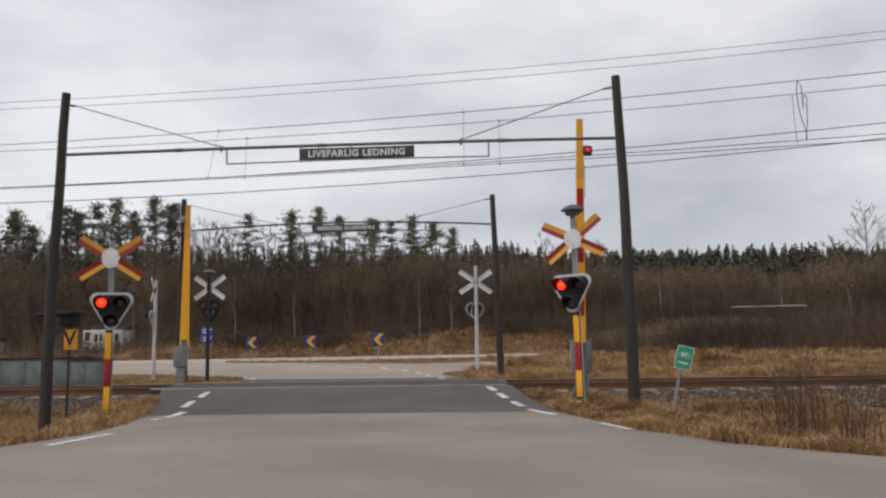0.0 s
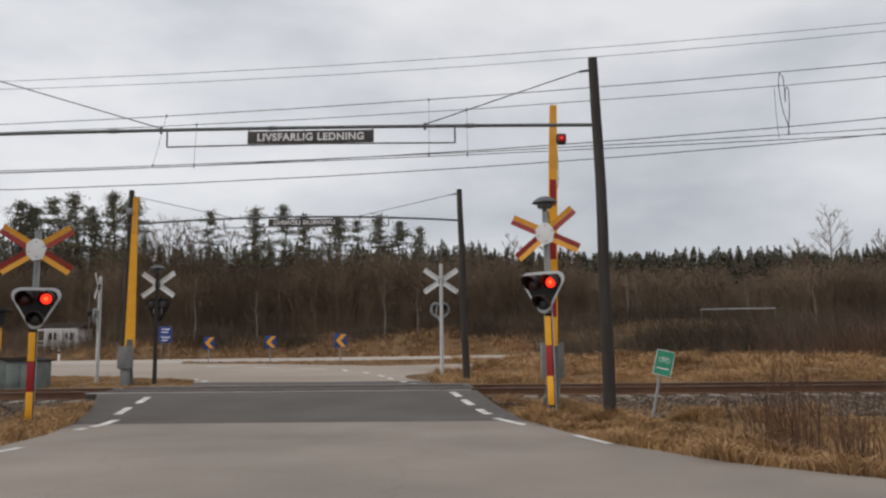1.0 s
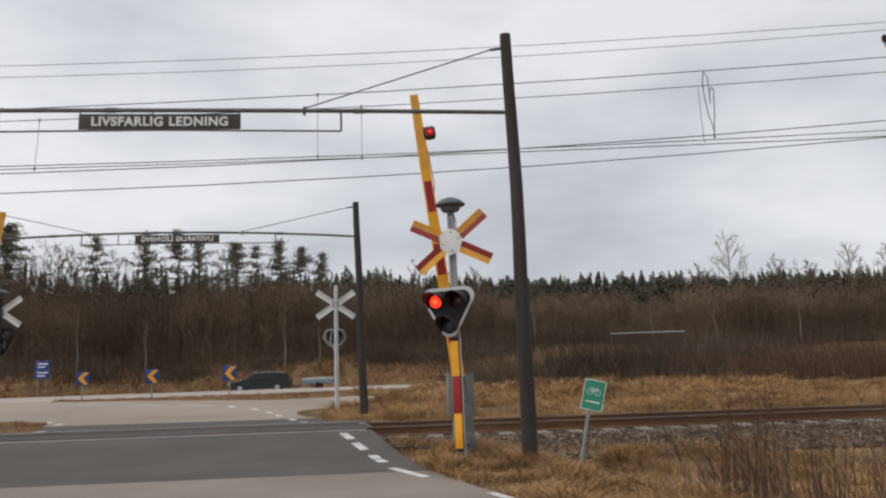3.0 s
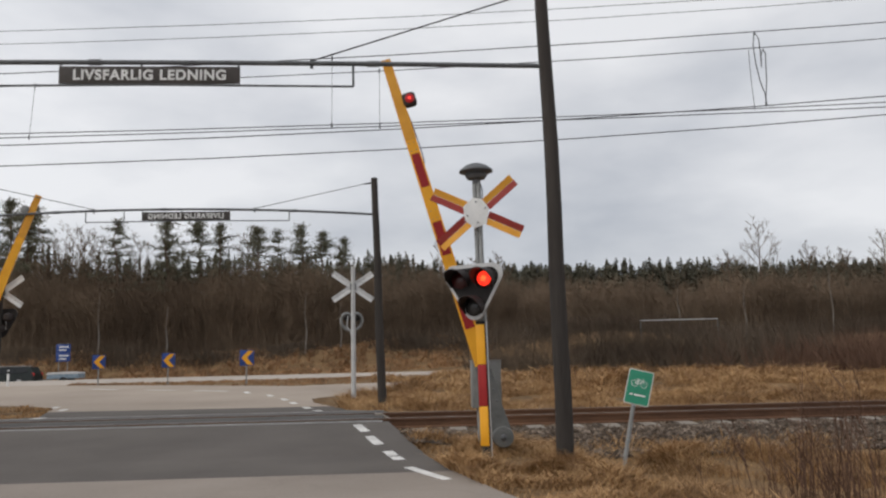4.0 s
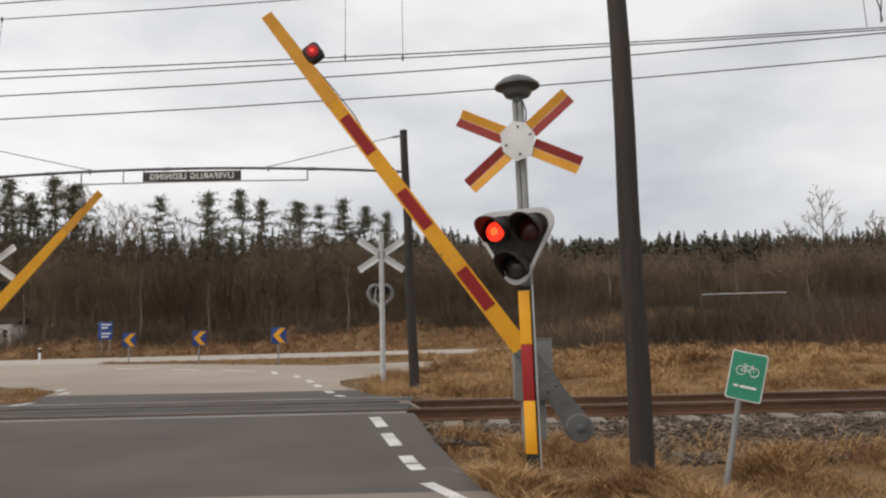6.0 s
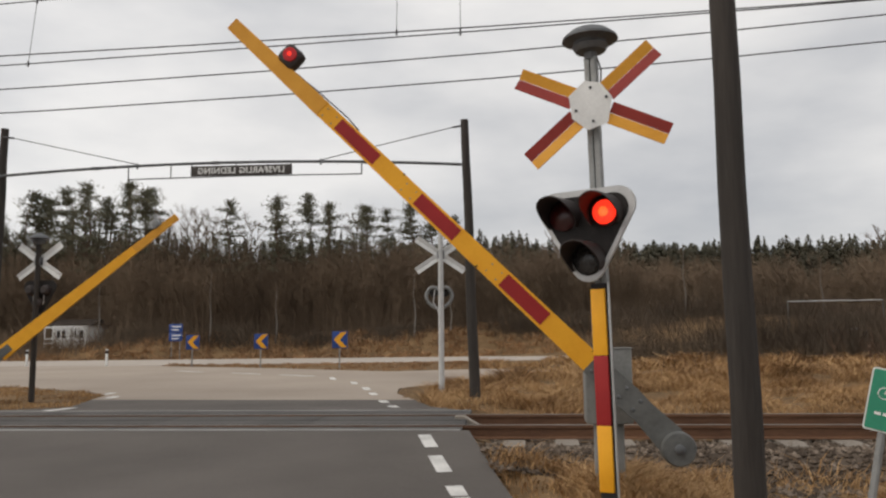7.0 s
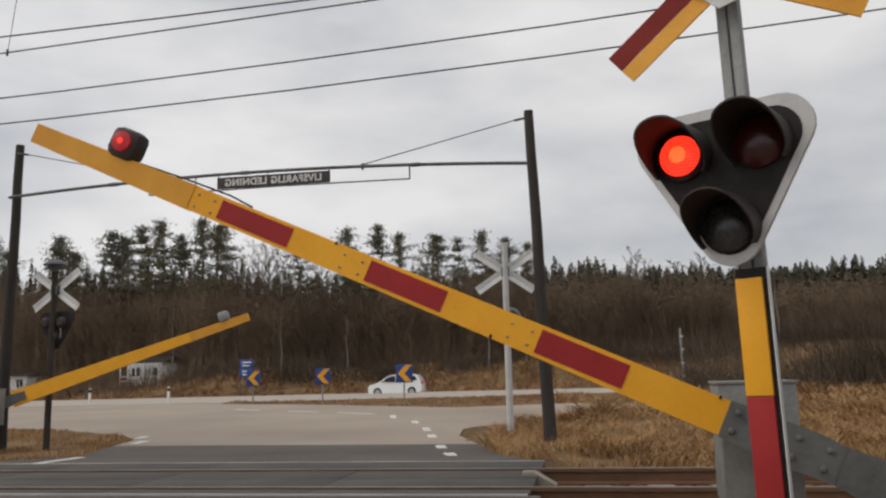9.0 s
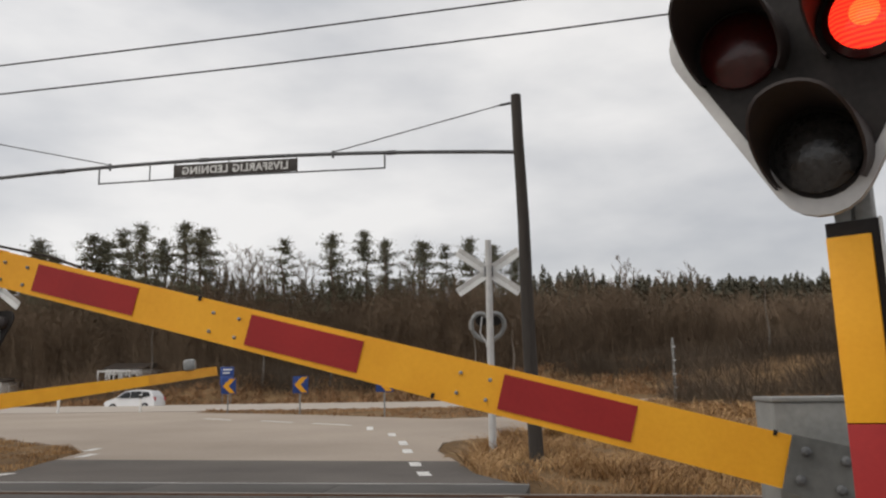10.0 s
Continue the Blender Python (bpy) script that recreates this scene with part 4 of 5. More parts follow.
# ---- signs and posts ----
def build_signs():
    # green cycle sign on a leaning post
    sign = root("cycle_sign", pose(2.25, 14.97, -0.28, 0, 12, 0), "green cycle route sign on a leaning grey post", "road sign")
    bm = B()
    ring_tube(bm, [(0, 0, -0.3), (0, 0, 1.02)], 0.024, 10)
    part("post", bm, GALV, sign)
    m = pose(0.02, -0.035, 1.157, 0, 0, -22) @ pose(0, 0, 0, 0, 2, 0)
    w, h = 0.135, 0.19
    bm = B()
    prism(bm, rounded([(-w, -h), (w, -h), (w, h), (-w, h)], 0.02, 4), -0.004, 0.004, m)
    plate = part("plate", bm, LETTER, sign, "white edge of the plate", smooth=False)
    bm = B()
    prism(bm, rounded([(-w + 0.009, -h + 0.009), (w - 0.009, -h + 0.009), (w - 0.009, h - 0.009), (-w + 0.009, h - 0.009)], 0.016, 4), -0.008, -0.004, m)
    part("face", bm, GREEN, plate, smooth=False)
    bm = B()
    for cx in (-0.05, 0.05):
        ring_tube(bm, [m @ Vector((cx + 0.034 * math.cos(a), -0.0085, 0.04 + 0.034 * math.sin(a))) for a in [2 * math.pi * k / 16 for k in range(16)]], 0.0035, 4, closed=True)
    for a, b in (((-0.05, 0.04), (-0.02, 0.08)), ((-0.02, 0.08), (0.035, 0.08)), ((0.035, 0.08), (0.05, 0.04)), ((-0.02, 0.08), (0.0, 0.04)), ((0.0, 0.04), (0.035, 0.08)), ((-0.05, 0.04), (0, 0.04)), ((0.035, 0.08), (0.03, 0.1)), ((-0.035, 0.09), (-0.01, 0.09))):
        ring_tube(bm, [m @ Vector((a[0], -0.0085, a[1])), m @ Vector((b[0], -0.0085, b[1]))], 0.0035, 4)
    part("cycle_symbol", bm, LETTER, plate)
    for x0, x1 in ((-0.085, -0.05), (-0.038, 0.085)):
        bm = B()
        prism(bm, [(x0, -0.092), (x1, -0.092), (x1, -0.074), (x0, -0.074)], -0.011, -0.008, m)
        part("text_bar", bm, LETTER, plate, smooth=False)

    # yellow V board
    v = root("speed_board", pose(-8.95, 17.0, ground(-8.95, 17.0)), "orange-yellow board with a black V on a thin post", "railway sign")
    bm = B()
    ring_tube(bm, [(0, 0, -0.2), (0, 0, 1.9)], 0.025, 8)
    part("post", bm, POLE_WOOD, v)
    bm = B()
    box(bm, (0.05, -0.035, 1.52), (0.27, 0.012, 0.40), bevel=0.004)
    plate = part("plate", bm, YELLOW_OLD, v)
    txt = bpy.data.curves.new("lettering", "FONT")
    txt.body, txt.align_x, txt.align_y, txt.size, txt.extrude, txt.offset = "V", "CENTER", "CENTER", 0.42, 0.002, 0.006
    txt.materials.append(BLACK)
    ob = new("lettering", txt)
    ob.parent = plate
    ob.matrix_basis = pose(0.03, -0.045, 1.53, 90, 0, 0)
    bm = B()
    box(bm, (-0.1, 0, 2.03), (0.85, 0.5, 0.07), pose(0, 0, 0, 0, -3, 0), bevel=0.03)
    box(bm, (0, 0, 1.9), (0.3, 0.3, 0.25), bevel=0.04)
    part("hood", bm, BLACK, v, "dark flat hood over the board")

    # blue and yellow bend markers
    for x, y, zc, yaw in ((-13.85, 45.6, 1.468, 38), (-10.19, 43.83, 1.468, 34), (-6.19, 40.77, 1.479, 26)):
        z = ground(x, y)
        c = root("bend_marker", pose(x, y, z, 0, 0, yaw), "blue bend marker board with a yellow arrow head", "road sign", "bend markers")
        bm = B()
        ring_tube(bm, [(0, 0, -0.3), (0, 0, zc - z + 0.2)], 0.03, 8)
        part("post", bm, GALV, c)
        bm = B()
        box(bm, (0, -0.045, zc - z), (0.60, 0.02, 0.64), bevel=0.006)
        plate = part("plate", bm, BLUE, c)
        bm = B()
        prism(bm, [(-0.24, 0), (0.04, 0.29), (0.27, 0.29), (0.0, 0), (0.27, -0.29), (0.04, -0.29)], -0.062, -0.057, pose(0, 0, zc - z))
        part("arrow", bm, YELLOW, plate, smooth=False)

    # blue direction sign
    x, y = -27.1, 75.8
    z = ground(x, y)
    d = root("direction_sign", pose(x, y, z), "two blue direction panels on grey posts", "road sign")
    for px in (-0.35, 0.35):
        bm = B()
        ring_tube(bm, [(px, 0, -0.3), (px, 0, 3.3 - z)], 0.035, 8)
        part("post", bm, GALV, d)
    for zc, hh in ((2.85, 0.70), (2.13, 0.68)):
        bm = B()
        box(bm, (0, -0.05, zc - z), (1.15, 0.03, hh), bevel=0.01)
        plate = part("panel", bm, BLUE, d)
        for k in range(2):
            bm = B()
            box(bm, (0.05 - 0.1 * k, -0.068, zc - z + 0.13 - 0.26 * k), (0.8 - 0.2 * k, 0.004, 0.10))
            part("text_bar", bm, LETTER, plate, smooth=False)

    # roadside marker posts
    for x, y in ((-23.0, 48.0), (-19.0, 48.0), (-31.5, 50.5)):
        z = ground(x, y)
        p = root("marker_post", pose(x, y, z), "white roadside marker post with black top band", "marker post", "marker posts")
        bm = B()
        box(bm, (0, 0, 0.4), (0.11, 0.07, 1.0), bevel=0.015)
        part("post", bm, WHITE, p)
        bm = B()
        box(bm, (0, 0, 0.78), (0.114, 0.074, 0.16), bevel=0.01)
        part("band", bm, BLACK, p)

    # low cabinets beyond the track
    for x, y, w, dpt, h, gable in ((-13.6, 23.9, 2.9, 0.8, 0.78, False), (-11.75, 23.6, 0.8, 0.75, 0.70, True)):
        z = ground(x, y)
        c = root("track_cabinet", pose(x, y, z), "low grey-green steel cabinet" + (" with a pitched lid" if gable else " with a flat dark lid"), "cabinet", "track cabinets")
        bm = B()
        box(bm, (0, 0, h / 2 - 0.1), (w, dpt, h + 0.2), bevel=0.015)
        part("body", bm, WORN_GREEN, c)
        bm = B()
        if gable:
            prism(bm, [(-w / 2 - 0.05, h), (w / 2 + 0.05, h), (w / 2 + 0.05, h + 0.03), (0.05, h + 0.12), (-w / 2 - 0.05, h + 0.05)], -dpt / 2 - 0.05, dpt / 2 + 0.05)
        else:
            box(bm, (0, 0, h + 0.02), (w + 0.1, dpt + 0.1, 0.05), bevel=0.01)
        part("lid", bm, ROOF_DARK, c)
        n = 2 if gable else 4
        for k in range(n):
            bm = B()
            ww = w / n - 0.05
            box(bm, (-w / 2 + w * (k + 0.5) / n, -dpt / 2 - 0.006, h * 0.5), (ww, 0.014, h - 0.16), bevel=0.004)
            door = part("door", bm, WORN_GREEN, c)
            for dz in (-0.2, 0.2):
                bm = B()
                box(bm, (-w / 2 + w * (k + 0.5) / n + ww * 0.4, -dpt / 2 - 0.02, h * 0.5 + dz), (0.03, 0.02, 0.08), bevel=0.004)
                part("hinge", bm, PIPE, door)

    # goal frame among the shrubs
    x0, x1, y = 11.42, 15.1, 43.6
    z = ground(13, y)
    g = root("goal_frame", pose(x0, y, z), "white goal frame standing among bare shrubs", "goal")
    for nm, pts in (("crossbar", [(0, 0, 2.86 - z), (x1 - x0, 0, 2.88 - z)]), ("upright", [(0, 0, -0.2), (0, 0, 2.86 - z)]), ("upright", [(x1 - x0, 0, -0.2), (x1 - x0, 0, 2.88 - z)])):
        bm = B()
        ring_tube(bm, pts, 0.021, 8)
        part(nm, bm, RIM if nm == "crossbar" else STEEL_GREY, g)
    # thin measuring pole
    z = ground(3.8, 45)
    a = root("measuring_pole", pose(3.8, 45, z), "thin grey pole with clamps", "pole")
    bm = B()
    ring_tube(bm, [(0, 0, -0.2), (0, 0, 3.0 - z)], 0.045, 8)
    part("tube", bm, GALV, a)
    for dz in (0.7, 1.2, 1.7, 2.2):
        bm = B()
        box(bm, (0.03, -0.03, dz), (0.12, 0.1, 0.07), bevel=0.01)
        part("clamp", bm, RIM, a)


def build_houses():
    for x, y, w, h, dp, rise, label in (
            (-39.6, 84.0, 3.4, 2.1, 4, 0.6, "white boarded summer house with a porch behind branches"),
            (-54.2, 84.5, 4.2, 1.6, 3.5, 0.4, "low white shed at the wood's edge")):
        z = ground(x, y) - 0.15
        hs = root("house", pose(x, y, z), label, "house")
        bm = B()
        box(bm, (0, 0, h / 2), (w, dp, h))
        part("wall", bm, HOUSE_WHITE, hs, smooth=False)
        bm = B()
        prism(bm, [(-dp / 2 - 0.3, h), (dp / 2 + 0.3, h), (0, h + rise)], -w / 2 - 0.3, w / 2 + 0.3, pose(0, 0, 0, 0, 0, 90))
        part("roof", bm, ROOF_DARK, hs, smooth=False)
        n = 3 if w > 4 else 2
        for k in range(n):
            wx = -w / 2 + w * (k + 0.5) / n
            bm = B()
            box(bm, (wx, -dp / 2 - 0.02, h * 0.6), (w / n * 0.55, 0.06, 0.85), bevel=0.02)
            win = part("window", bm, WHITE, hs)
            for dx in (-1, 1):
                bm = B()
                box(bm, (wx + dx * w / n * 0.125, -dp / 2 - 0.055, h * 0.6), (w / n * 0.2, 0.02, 0.7))
                part("pane", bm, GLASS, win, smooth=False)
        if w < 4:
            for k in range(6):
                bm = B()
                box(bm, (-w / 2 - 0.2 + (w + 0.4) * k / 5, -dp / 2 - 0.9, 0.95), (0.1, 0.1, 1.9), bevel=0.01)
                part("porch_post", bm, HOUSE_WHITE, hs)
            bm = B()
            box(bm, (0, -dp / 2 - 0.9, 0.85), (w + 0.5, 0.06, 0.10), bevel=0.01)
            box(bm, (0, -dp / 2 - 0.9, 0.45), (w + 0.5, 0.06, 0.10), bevel=0.01)
            box(bm, (0, -dp / 2 - 0.9, 1.9), (w + 0.5, 0.16, 0.16), bevel=0.01)
            part("porch_rail", bm, HOUSE_WHITE, hs)


# ---- vehicles ----
def car(name, label, length, height, width, profile, windows, paint, wheels, radius):
    c = root(name, pose(0, 70, 0), label, "car")
    bm = B()
    rows = []
    for k, (sy, inset) in enumerate(((-1, 0.05), (-0.93, 0.0), (0.93, 0.0), (1, 0.05))):
        ring = []
        for x, z in profile:
            belt = 0.60 * height
            narrow = 1 - 0.20 * max(0, (z - belt) / (height - belt))
            ring.append(bm.verts.new((x * (1 - inset * 0.4), sy * width / 2 * narrow, z - inset * 0.6 * (z > belt))))
        rows.append(ring)
    for a, b in zip(rows, rows[1:]):
        for j in range(len(profile)):
            bm.faces.new((a[j], b[j], b[(j + 1) % len(profile)], a[(j + 1) % len(profile)]))
    bm.faces.new(rows[0])
    bm.faces.new(rows[-1])
    body = part("body", bm, paint, c)
    belt = 0.60 * height
    for poly in windows:
        for sy in (-1, 1):
            bm = B()
            f, b = [], []
            for x, z in poly:
                narrow = 1 - 0.20 * max(0, (z - belt) / (height - belt))
                f.append(bm.verts.new((x, sy * (width / 2 * narrow + 0.006), z)))
                b.append(bm.verts.new((x, sy * (width / 2 * narrow - 0.04), z)))
            bm.faces.new(f)
            bm.faces.new(b[::-1])
            for i in range(len(poly)):
                j = (i + 1) % len(poly)
                bm.faces.new((f[i], b[i], b[j], f[j]))
            part("side_window", bm, GLASS, body, smooth=False)
    for wx in wheels:
        for sy in (-1, 1):
            bm = B()
            lathe(bm, [(radius * 0.62, -0.1), (radius * 0.95, -0.1), (radius, -0.07), (radius, 0.07), (radius * 0.95, 0.1), (radius * 0.62, 0.1)], 24, pose(wx, sy * (width / 2 - 0.09), radius, 90, 0, 0))
            wh = part("wheel", bm, RUBBER, c)
            bm = B()
            lathe(bm, [(radius * 0.6, -0.105), (radius * 0.55, -0.08), (radius * 0.15, -0.1), (radius * 0.15, 0.1), (radius * 0.55, 0.08), (radius * 0.6, 0.105)], 20, pose(wx, sy * (width / 2 - 0.088), radius, 90, 0, 0))
            part("rim", bm, ALLOY, wh)
    for sy in (-1, 1):
        bm = B()
        box(bm, (length / 2 - 0.07, sy * width * 0.42, belt * 0.95), (0.16, 0.2, 0.26), bevel=0.03)
        part("tail_light", bm, TAIL, body)
        bm = B()
        box(bm, (-length / 2 + 0.12, sy * width * 0.38, belt * 0.72), (0.22, 0.3, 0.14), bevel=0.03)
        part("headlight", bm, HEADLIGHT, body)
        bm = B()
        box(bm, (-length * 0.17, sy * (width / 2 + 0.06), belt + 0.05), (0.1, 0.16, 0.12), bevel=0.03)
        part("mirror", bm, paint, body)
    return c


def build_vehicles():
    white = car("hatchback_car", "small white hatchback driving along the main road", 3.95, 1.53, 1.7,
                [(-1.95, 0.28), (-1.96, 0.55), (-1.85, 0.78), (-1.2, 0.98), (-0.45, 1.42), (0.1, 1.52), (0.9, 1.53), (1.55, 1.45), (1.85, 1.05), (1.95, 0.85), (1.96, 0.35), (1.8, 0.22), (-1.8, 0.2)],
                ([(-1.0, 0.99), (-0.4, 1.36), (0.02, 1.43), (0.02, 0.97)], [(0.08, 0.97), (0.08, 1.44), (0.85, 1.44), (0.95, 0.98)], [(1.02, 1.0), (0.95, 1.43), (1.45, 1.36), (1.62, 1.08)]), CAR_WHITE, (-1.25, 1.22), 0.31)
    wagon = car("estate_car", "dark green estate car towing a small trailer", 4.75, 1.48, 1.8,
                [(-2.36, 0.3), (-2.37, 0.6), (-2.2, 0.78), (-1.15, 0.95), (-0.4, 1.4), (0.2, 1.47), (1.3, 1.46), (2.05, 1.38), (2.28, 0.95), (2.37, 0.8), (2.37, 0.35), (2.2, 0.24), (-2.2, 0.22)],
                ([(-0.95, 0.96), (-0.35, 1.33), (0.1, 1.39), (0.1, 0.94)], [(0.16, 0.94), (0.16, 1.39), (0.95, 1.38), (1.0, 0.95)], [(1.06, 0.95), (1.02, 1.38), (1.75, 1.33), (1.95, 1.02)]), CAR_DARK, (-1.45, 1.35), 0.32)
    bm = B()
    prism(bm, [(-0.9, 1.46), (-0.3, 1.53), (1.7, 1.5), (1.7, 1.47), (-0.3, 1.5)], -0.62, -0.58)
    prism(bm, [(-0.9, 1.46), (-0.3, 1.53), (1.7, 1.5), (1.7, 1.47), (-0.3, 1.5)], 0.58, 0.62)
    part("roof_rail", bm, ALLOY, wagon)
    trailer = root("trailer", pose(0, 70, 0), "small blue-grey covered trailer behind the car", "trailer")
    bm = B()
    box(bm, (0, 0, 0.62), (2.3, 1.4, 0.34), bevel=0.03)
    part("body", bm, TRAILER, trailer)
    bm = B()
    prism(bm, [(-1.18, 0.79), (1.18, 0.79), (1.1, 0.90), (0.2, 0.96), (-1.1, 0.92)], -0.72, 0.72)
    part("cover", bm, RIM, trailer)
    bm = B()
    ring_tube(bm, [(-1.1, 0, 0.42), (-2.1, 0, 0.42)], 0.04, 8)
    part("drawbar", bm, PIPE, trailer)
    for sy in (-1, 1):
        bm = B()
        lathe(bm, [(0.15, -0.08), (0.28, -0.08), (0.28, 0.08), (0.15, 0.08)], 20, pose(0.1, sy * 0.78, 0.28, 90, 0, 0))
        part("wheel", bm, RUBBER, trailer)
    return white, wagon, trailer


# ---- vegetation ----
WOOD_TOP = [(-60, 14.6), (-36, 14.4), (-31, 12.4), (-24, 12.6), (-14, 12.6), (-4, 12.4), (2, 11.8), (10, 11.2), (20, 10.9), (34, 11.1), (60, 11.0)]


def blades(name, n, sample, h, w, material, label, seed, lean=0.7):
    rng = np.random.default_rng(seed)
    verts, faces = [], []
    got = 0
    while got < n:
        x, y = sample(rng)
        if on_road(x, y) or (18.3 < y < 22.6 and -8.6 < x < 0.1):
            continue
        tuft = noise.noise((x * 1.3, y * 1.3, 7)) + 0.5 * noise.noise((x * 0.35, y * 0.35, 3))
        clump = min(1.3, max(0.12, 0.55 + 1.1 * tuft))
        if rng.random() > clump or (15.8 < y < 19 and rng.random() < smooth(16.6, 18.2, y)):
            continue
        z = ground(x, y)
        hh = rng.uniform(*h) * clump
        a, b = rng.uniform(0, 6.28), 9 * noise.noise((x * 0.45, y * 0.45, 1)) + rng.normal(0, 1.5)
        ll = hh * rng.uniform(0.3, lean)
        ww = w * rng.uniform(0.6, 1.5)
        dx, dy = math.cos(a) * ww, math.sin(a) * ww
        ex, ey = math.cos(b) * ll, math.sin(b) * ll
        k = len(verts)
        verts += [(x - dx, y - dy, z - 0.03), (x + dx, y + dy, z - 0.03), (x + dx * 0.7 + ex * 0.35, y + dy * 0.7 + ey * 0.35, z + hh * 0.55), (x - dx * 0.7 + ex * 0.35, y - dy * 0.7 + ey * 0.35, z + hh * 0.55), (x + ex, y + ey, z + hh * 0.9)]
        faces += [(k, k + 1, k + 2, k + 3), (k + 3, k + 2, k + 4)]
        got += 1
    return tagged(raw(name, verts, faces, material), label, "dry grass", kind="stuff")


def area(x0, x1, y0, y1):
    return lambda rng: (rng.uniform(x0, x1), rng.uniform(y0, y1))


def build_grass():
    def right_verge(rng):
        y = rng.uniform(8.5, 18.2)
        return table(EDGE_RIGHT, y) + abs(rng.normal(0, 3.2)), y

    def left_verge(rng):
        y = rng.uniform(9.5, 18.2)
        return table(EDGE_LEFT, y) - abs(rng.normal(0, 3.5)), y

    blades("verge_grass", 60000, right_verge, (0.08, 0.27), 0.006, GRASS, "tangled dry yellow-brown verge grass", 11, 2.2)
    blades("verge_grass", 26000, area(0.6, 6.5, 13.8, 18.0), (0.05, 0.22), 0.005, GRASS, "pale flattened straw beside the track", 19, 2.6)
    blades("verge_grass", 26000, left_verge, (0.06, 0.22), 0.006, GRASS, "dry yellow-brown verge grass with bare soil", 12, 2.0)
    blades("field_grass", 95000, area(-1.4, 16, 22.6, 34), (0.08, 0.30), 0.006, GRASS, "long flattened dry grass beyond the tracks", 13, 2.4)
    blades("field_grass", 16000, area(-1, 14, 29, 43), (0.15, 0.48), 0.014, GRASS, "tall tufts of dry grass before the shrubs", 18, 2.2)
    blades("field_grass", 26000, area(2, 40, 36, 52), (0.18, 0.42), 0.03, GRASS, "long dry grass field", 14, 2.0)
    blades("island_grass", 22000, area(-20, -7.4, 22.8, 34), (0.03, 0.10), 0.007, GRASS, "short dry grass on the junction island", 15)
    blades("verge_grass", 9000, area(-40, 0, 38.5, 60), (0.04, 0.14), 0.018, GRASS_FAR, "dry grass strip along the junction", 16)
    blades("bank_grass", 40000, area(-72, 9, 74.5, 88), (0.2, 0.7), 0.035, GRASS_FAR, "rust-brown dry grass on the far bank", 17, 1.8)


def twigs(name, n, sample, h, w, material, label, seed, spread=0.35, forks=2, patchy=0.0):
    rng = np.random.default_rng(seed)
    verts, faces = [], []
    for _ in range(n):
        x, y = sample(rng)
        z = ground(x, y)
        hh = (h[0] + (h[1] - h[0]) * rng.random() ** 1.7 * 1.1) * (1 - patchy * (0.5 - 0.9 * noise.noise((x * 0.4, y * 0.2, 2))))
        lx, ly = rng.normal(0, spread) * hh * 0.4, rng.normal(0, spread) * hh * 0.4
        ww = w * rng.uniform(0.5, 1.4)
        k = len(verts)
        verts += [(x - ww, y, z - 0.1), (x + ww, y, z - 0.1), (x + lx, y + ly, z + hh)]
        faces.append((k, k + 1, k + 2))
        for f in range(forks):
            t = rng.uniform(0.2, 0.75)
            bx, by, bz = x + lx * t, y + ly * t, z + hh * t
            l = hh * rng.uniform(0.2, 0.45)
            a = rng.uniform(0, 6.28)
            k = len(verts)
            verts += [(bx - ww * 0.5, by, bz), (bx + ww * 0.5, by, bz + ww), (bx + math.cos(a) * l * 0.6, by + math.sin(a) * l * 0.6, bz + l * 0.9)]
            faces.append((k, k + 1, k + 2))
    return tagged(raw(name, verts, faces, material), label, "shrubs", kind="stuff")


def triangles(name, tri, material):
    """Loose triangles given as an array of n x 3 x 3."""
    me = bpy.data.meshes.new(name)
    n = len(tri)
    me.vertices.add(3 * n)
    me.vertices.foreach_set("co", np.asarray(tri, np.float32).ravel())
    me.loops.add(3 * n)
    me.loops.foreach_set("vertex_index", np.arange(3 * n, dtype=np.int32))
    me.polygons.add(n)
    me.polygons.foreach_set("loop_start", np.arange(0, 3 * n, 3, dtype=np.int32))
    me.update(calc_edges=True)
    me.materials.append(material)
    return new(name, me)


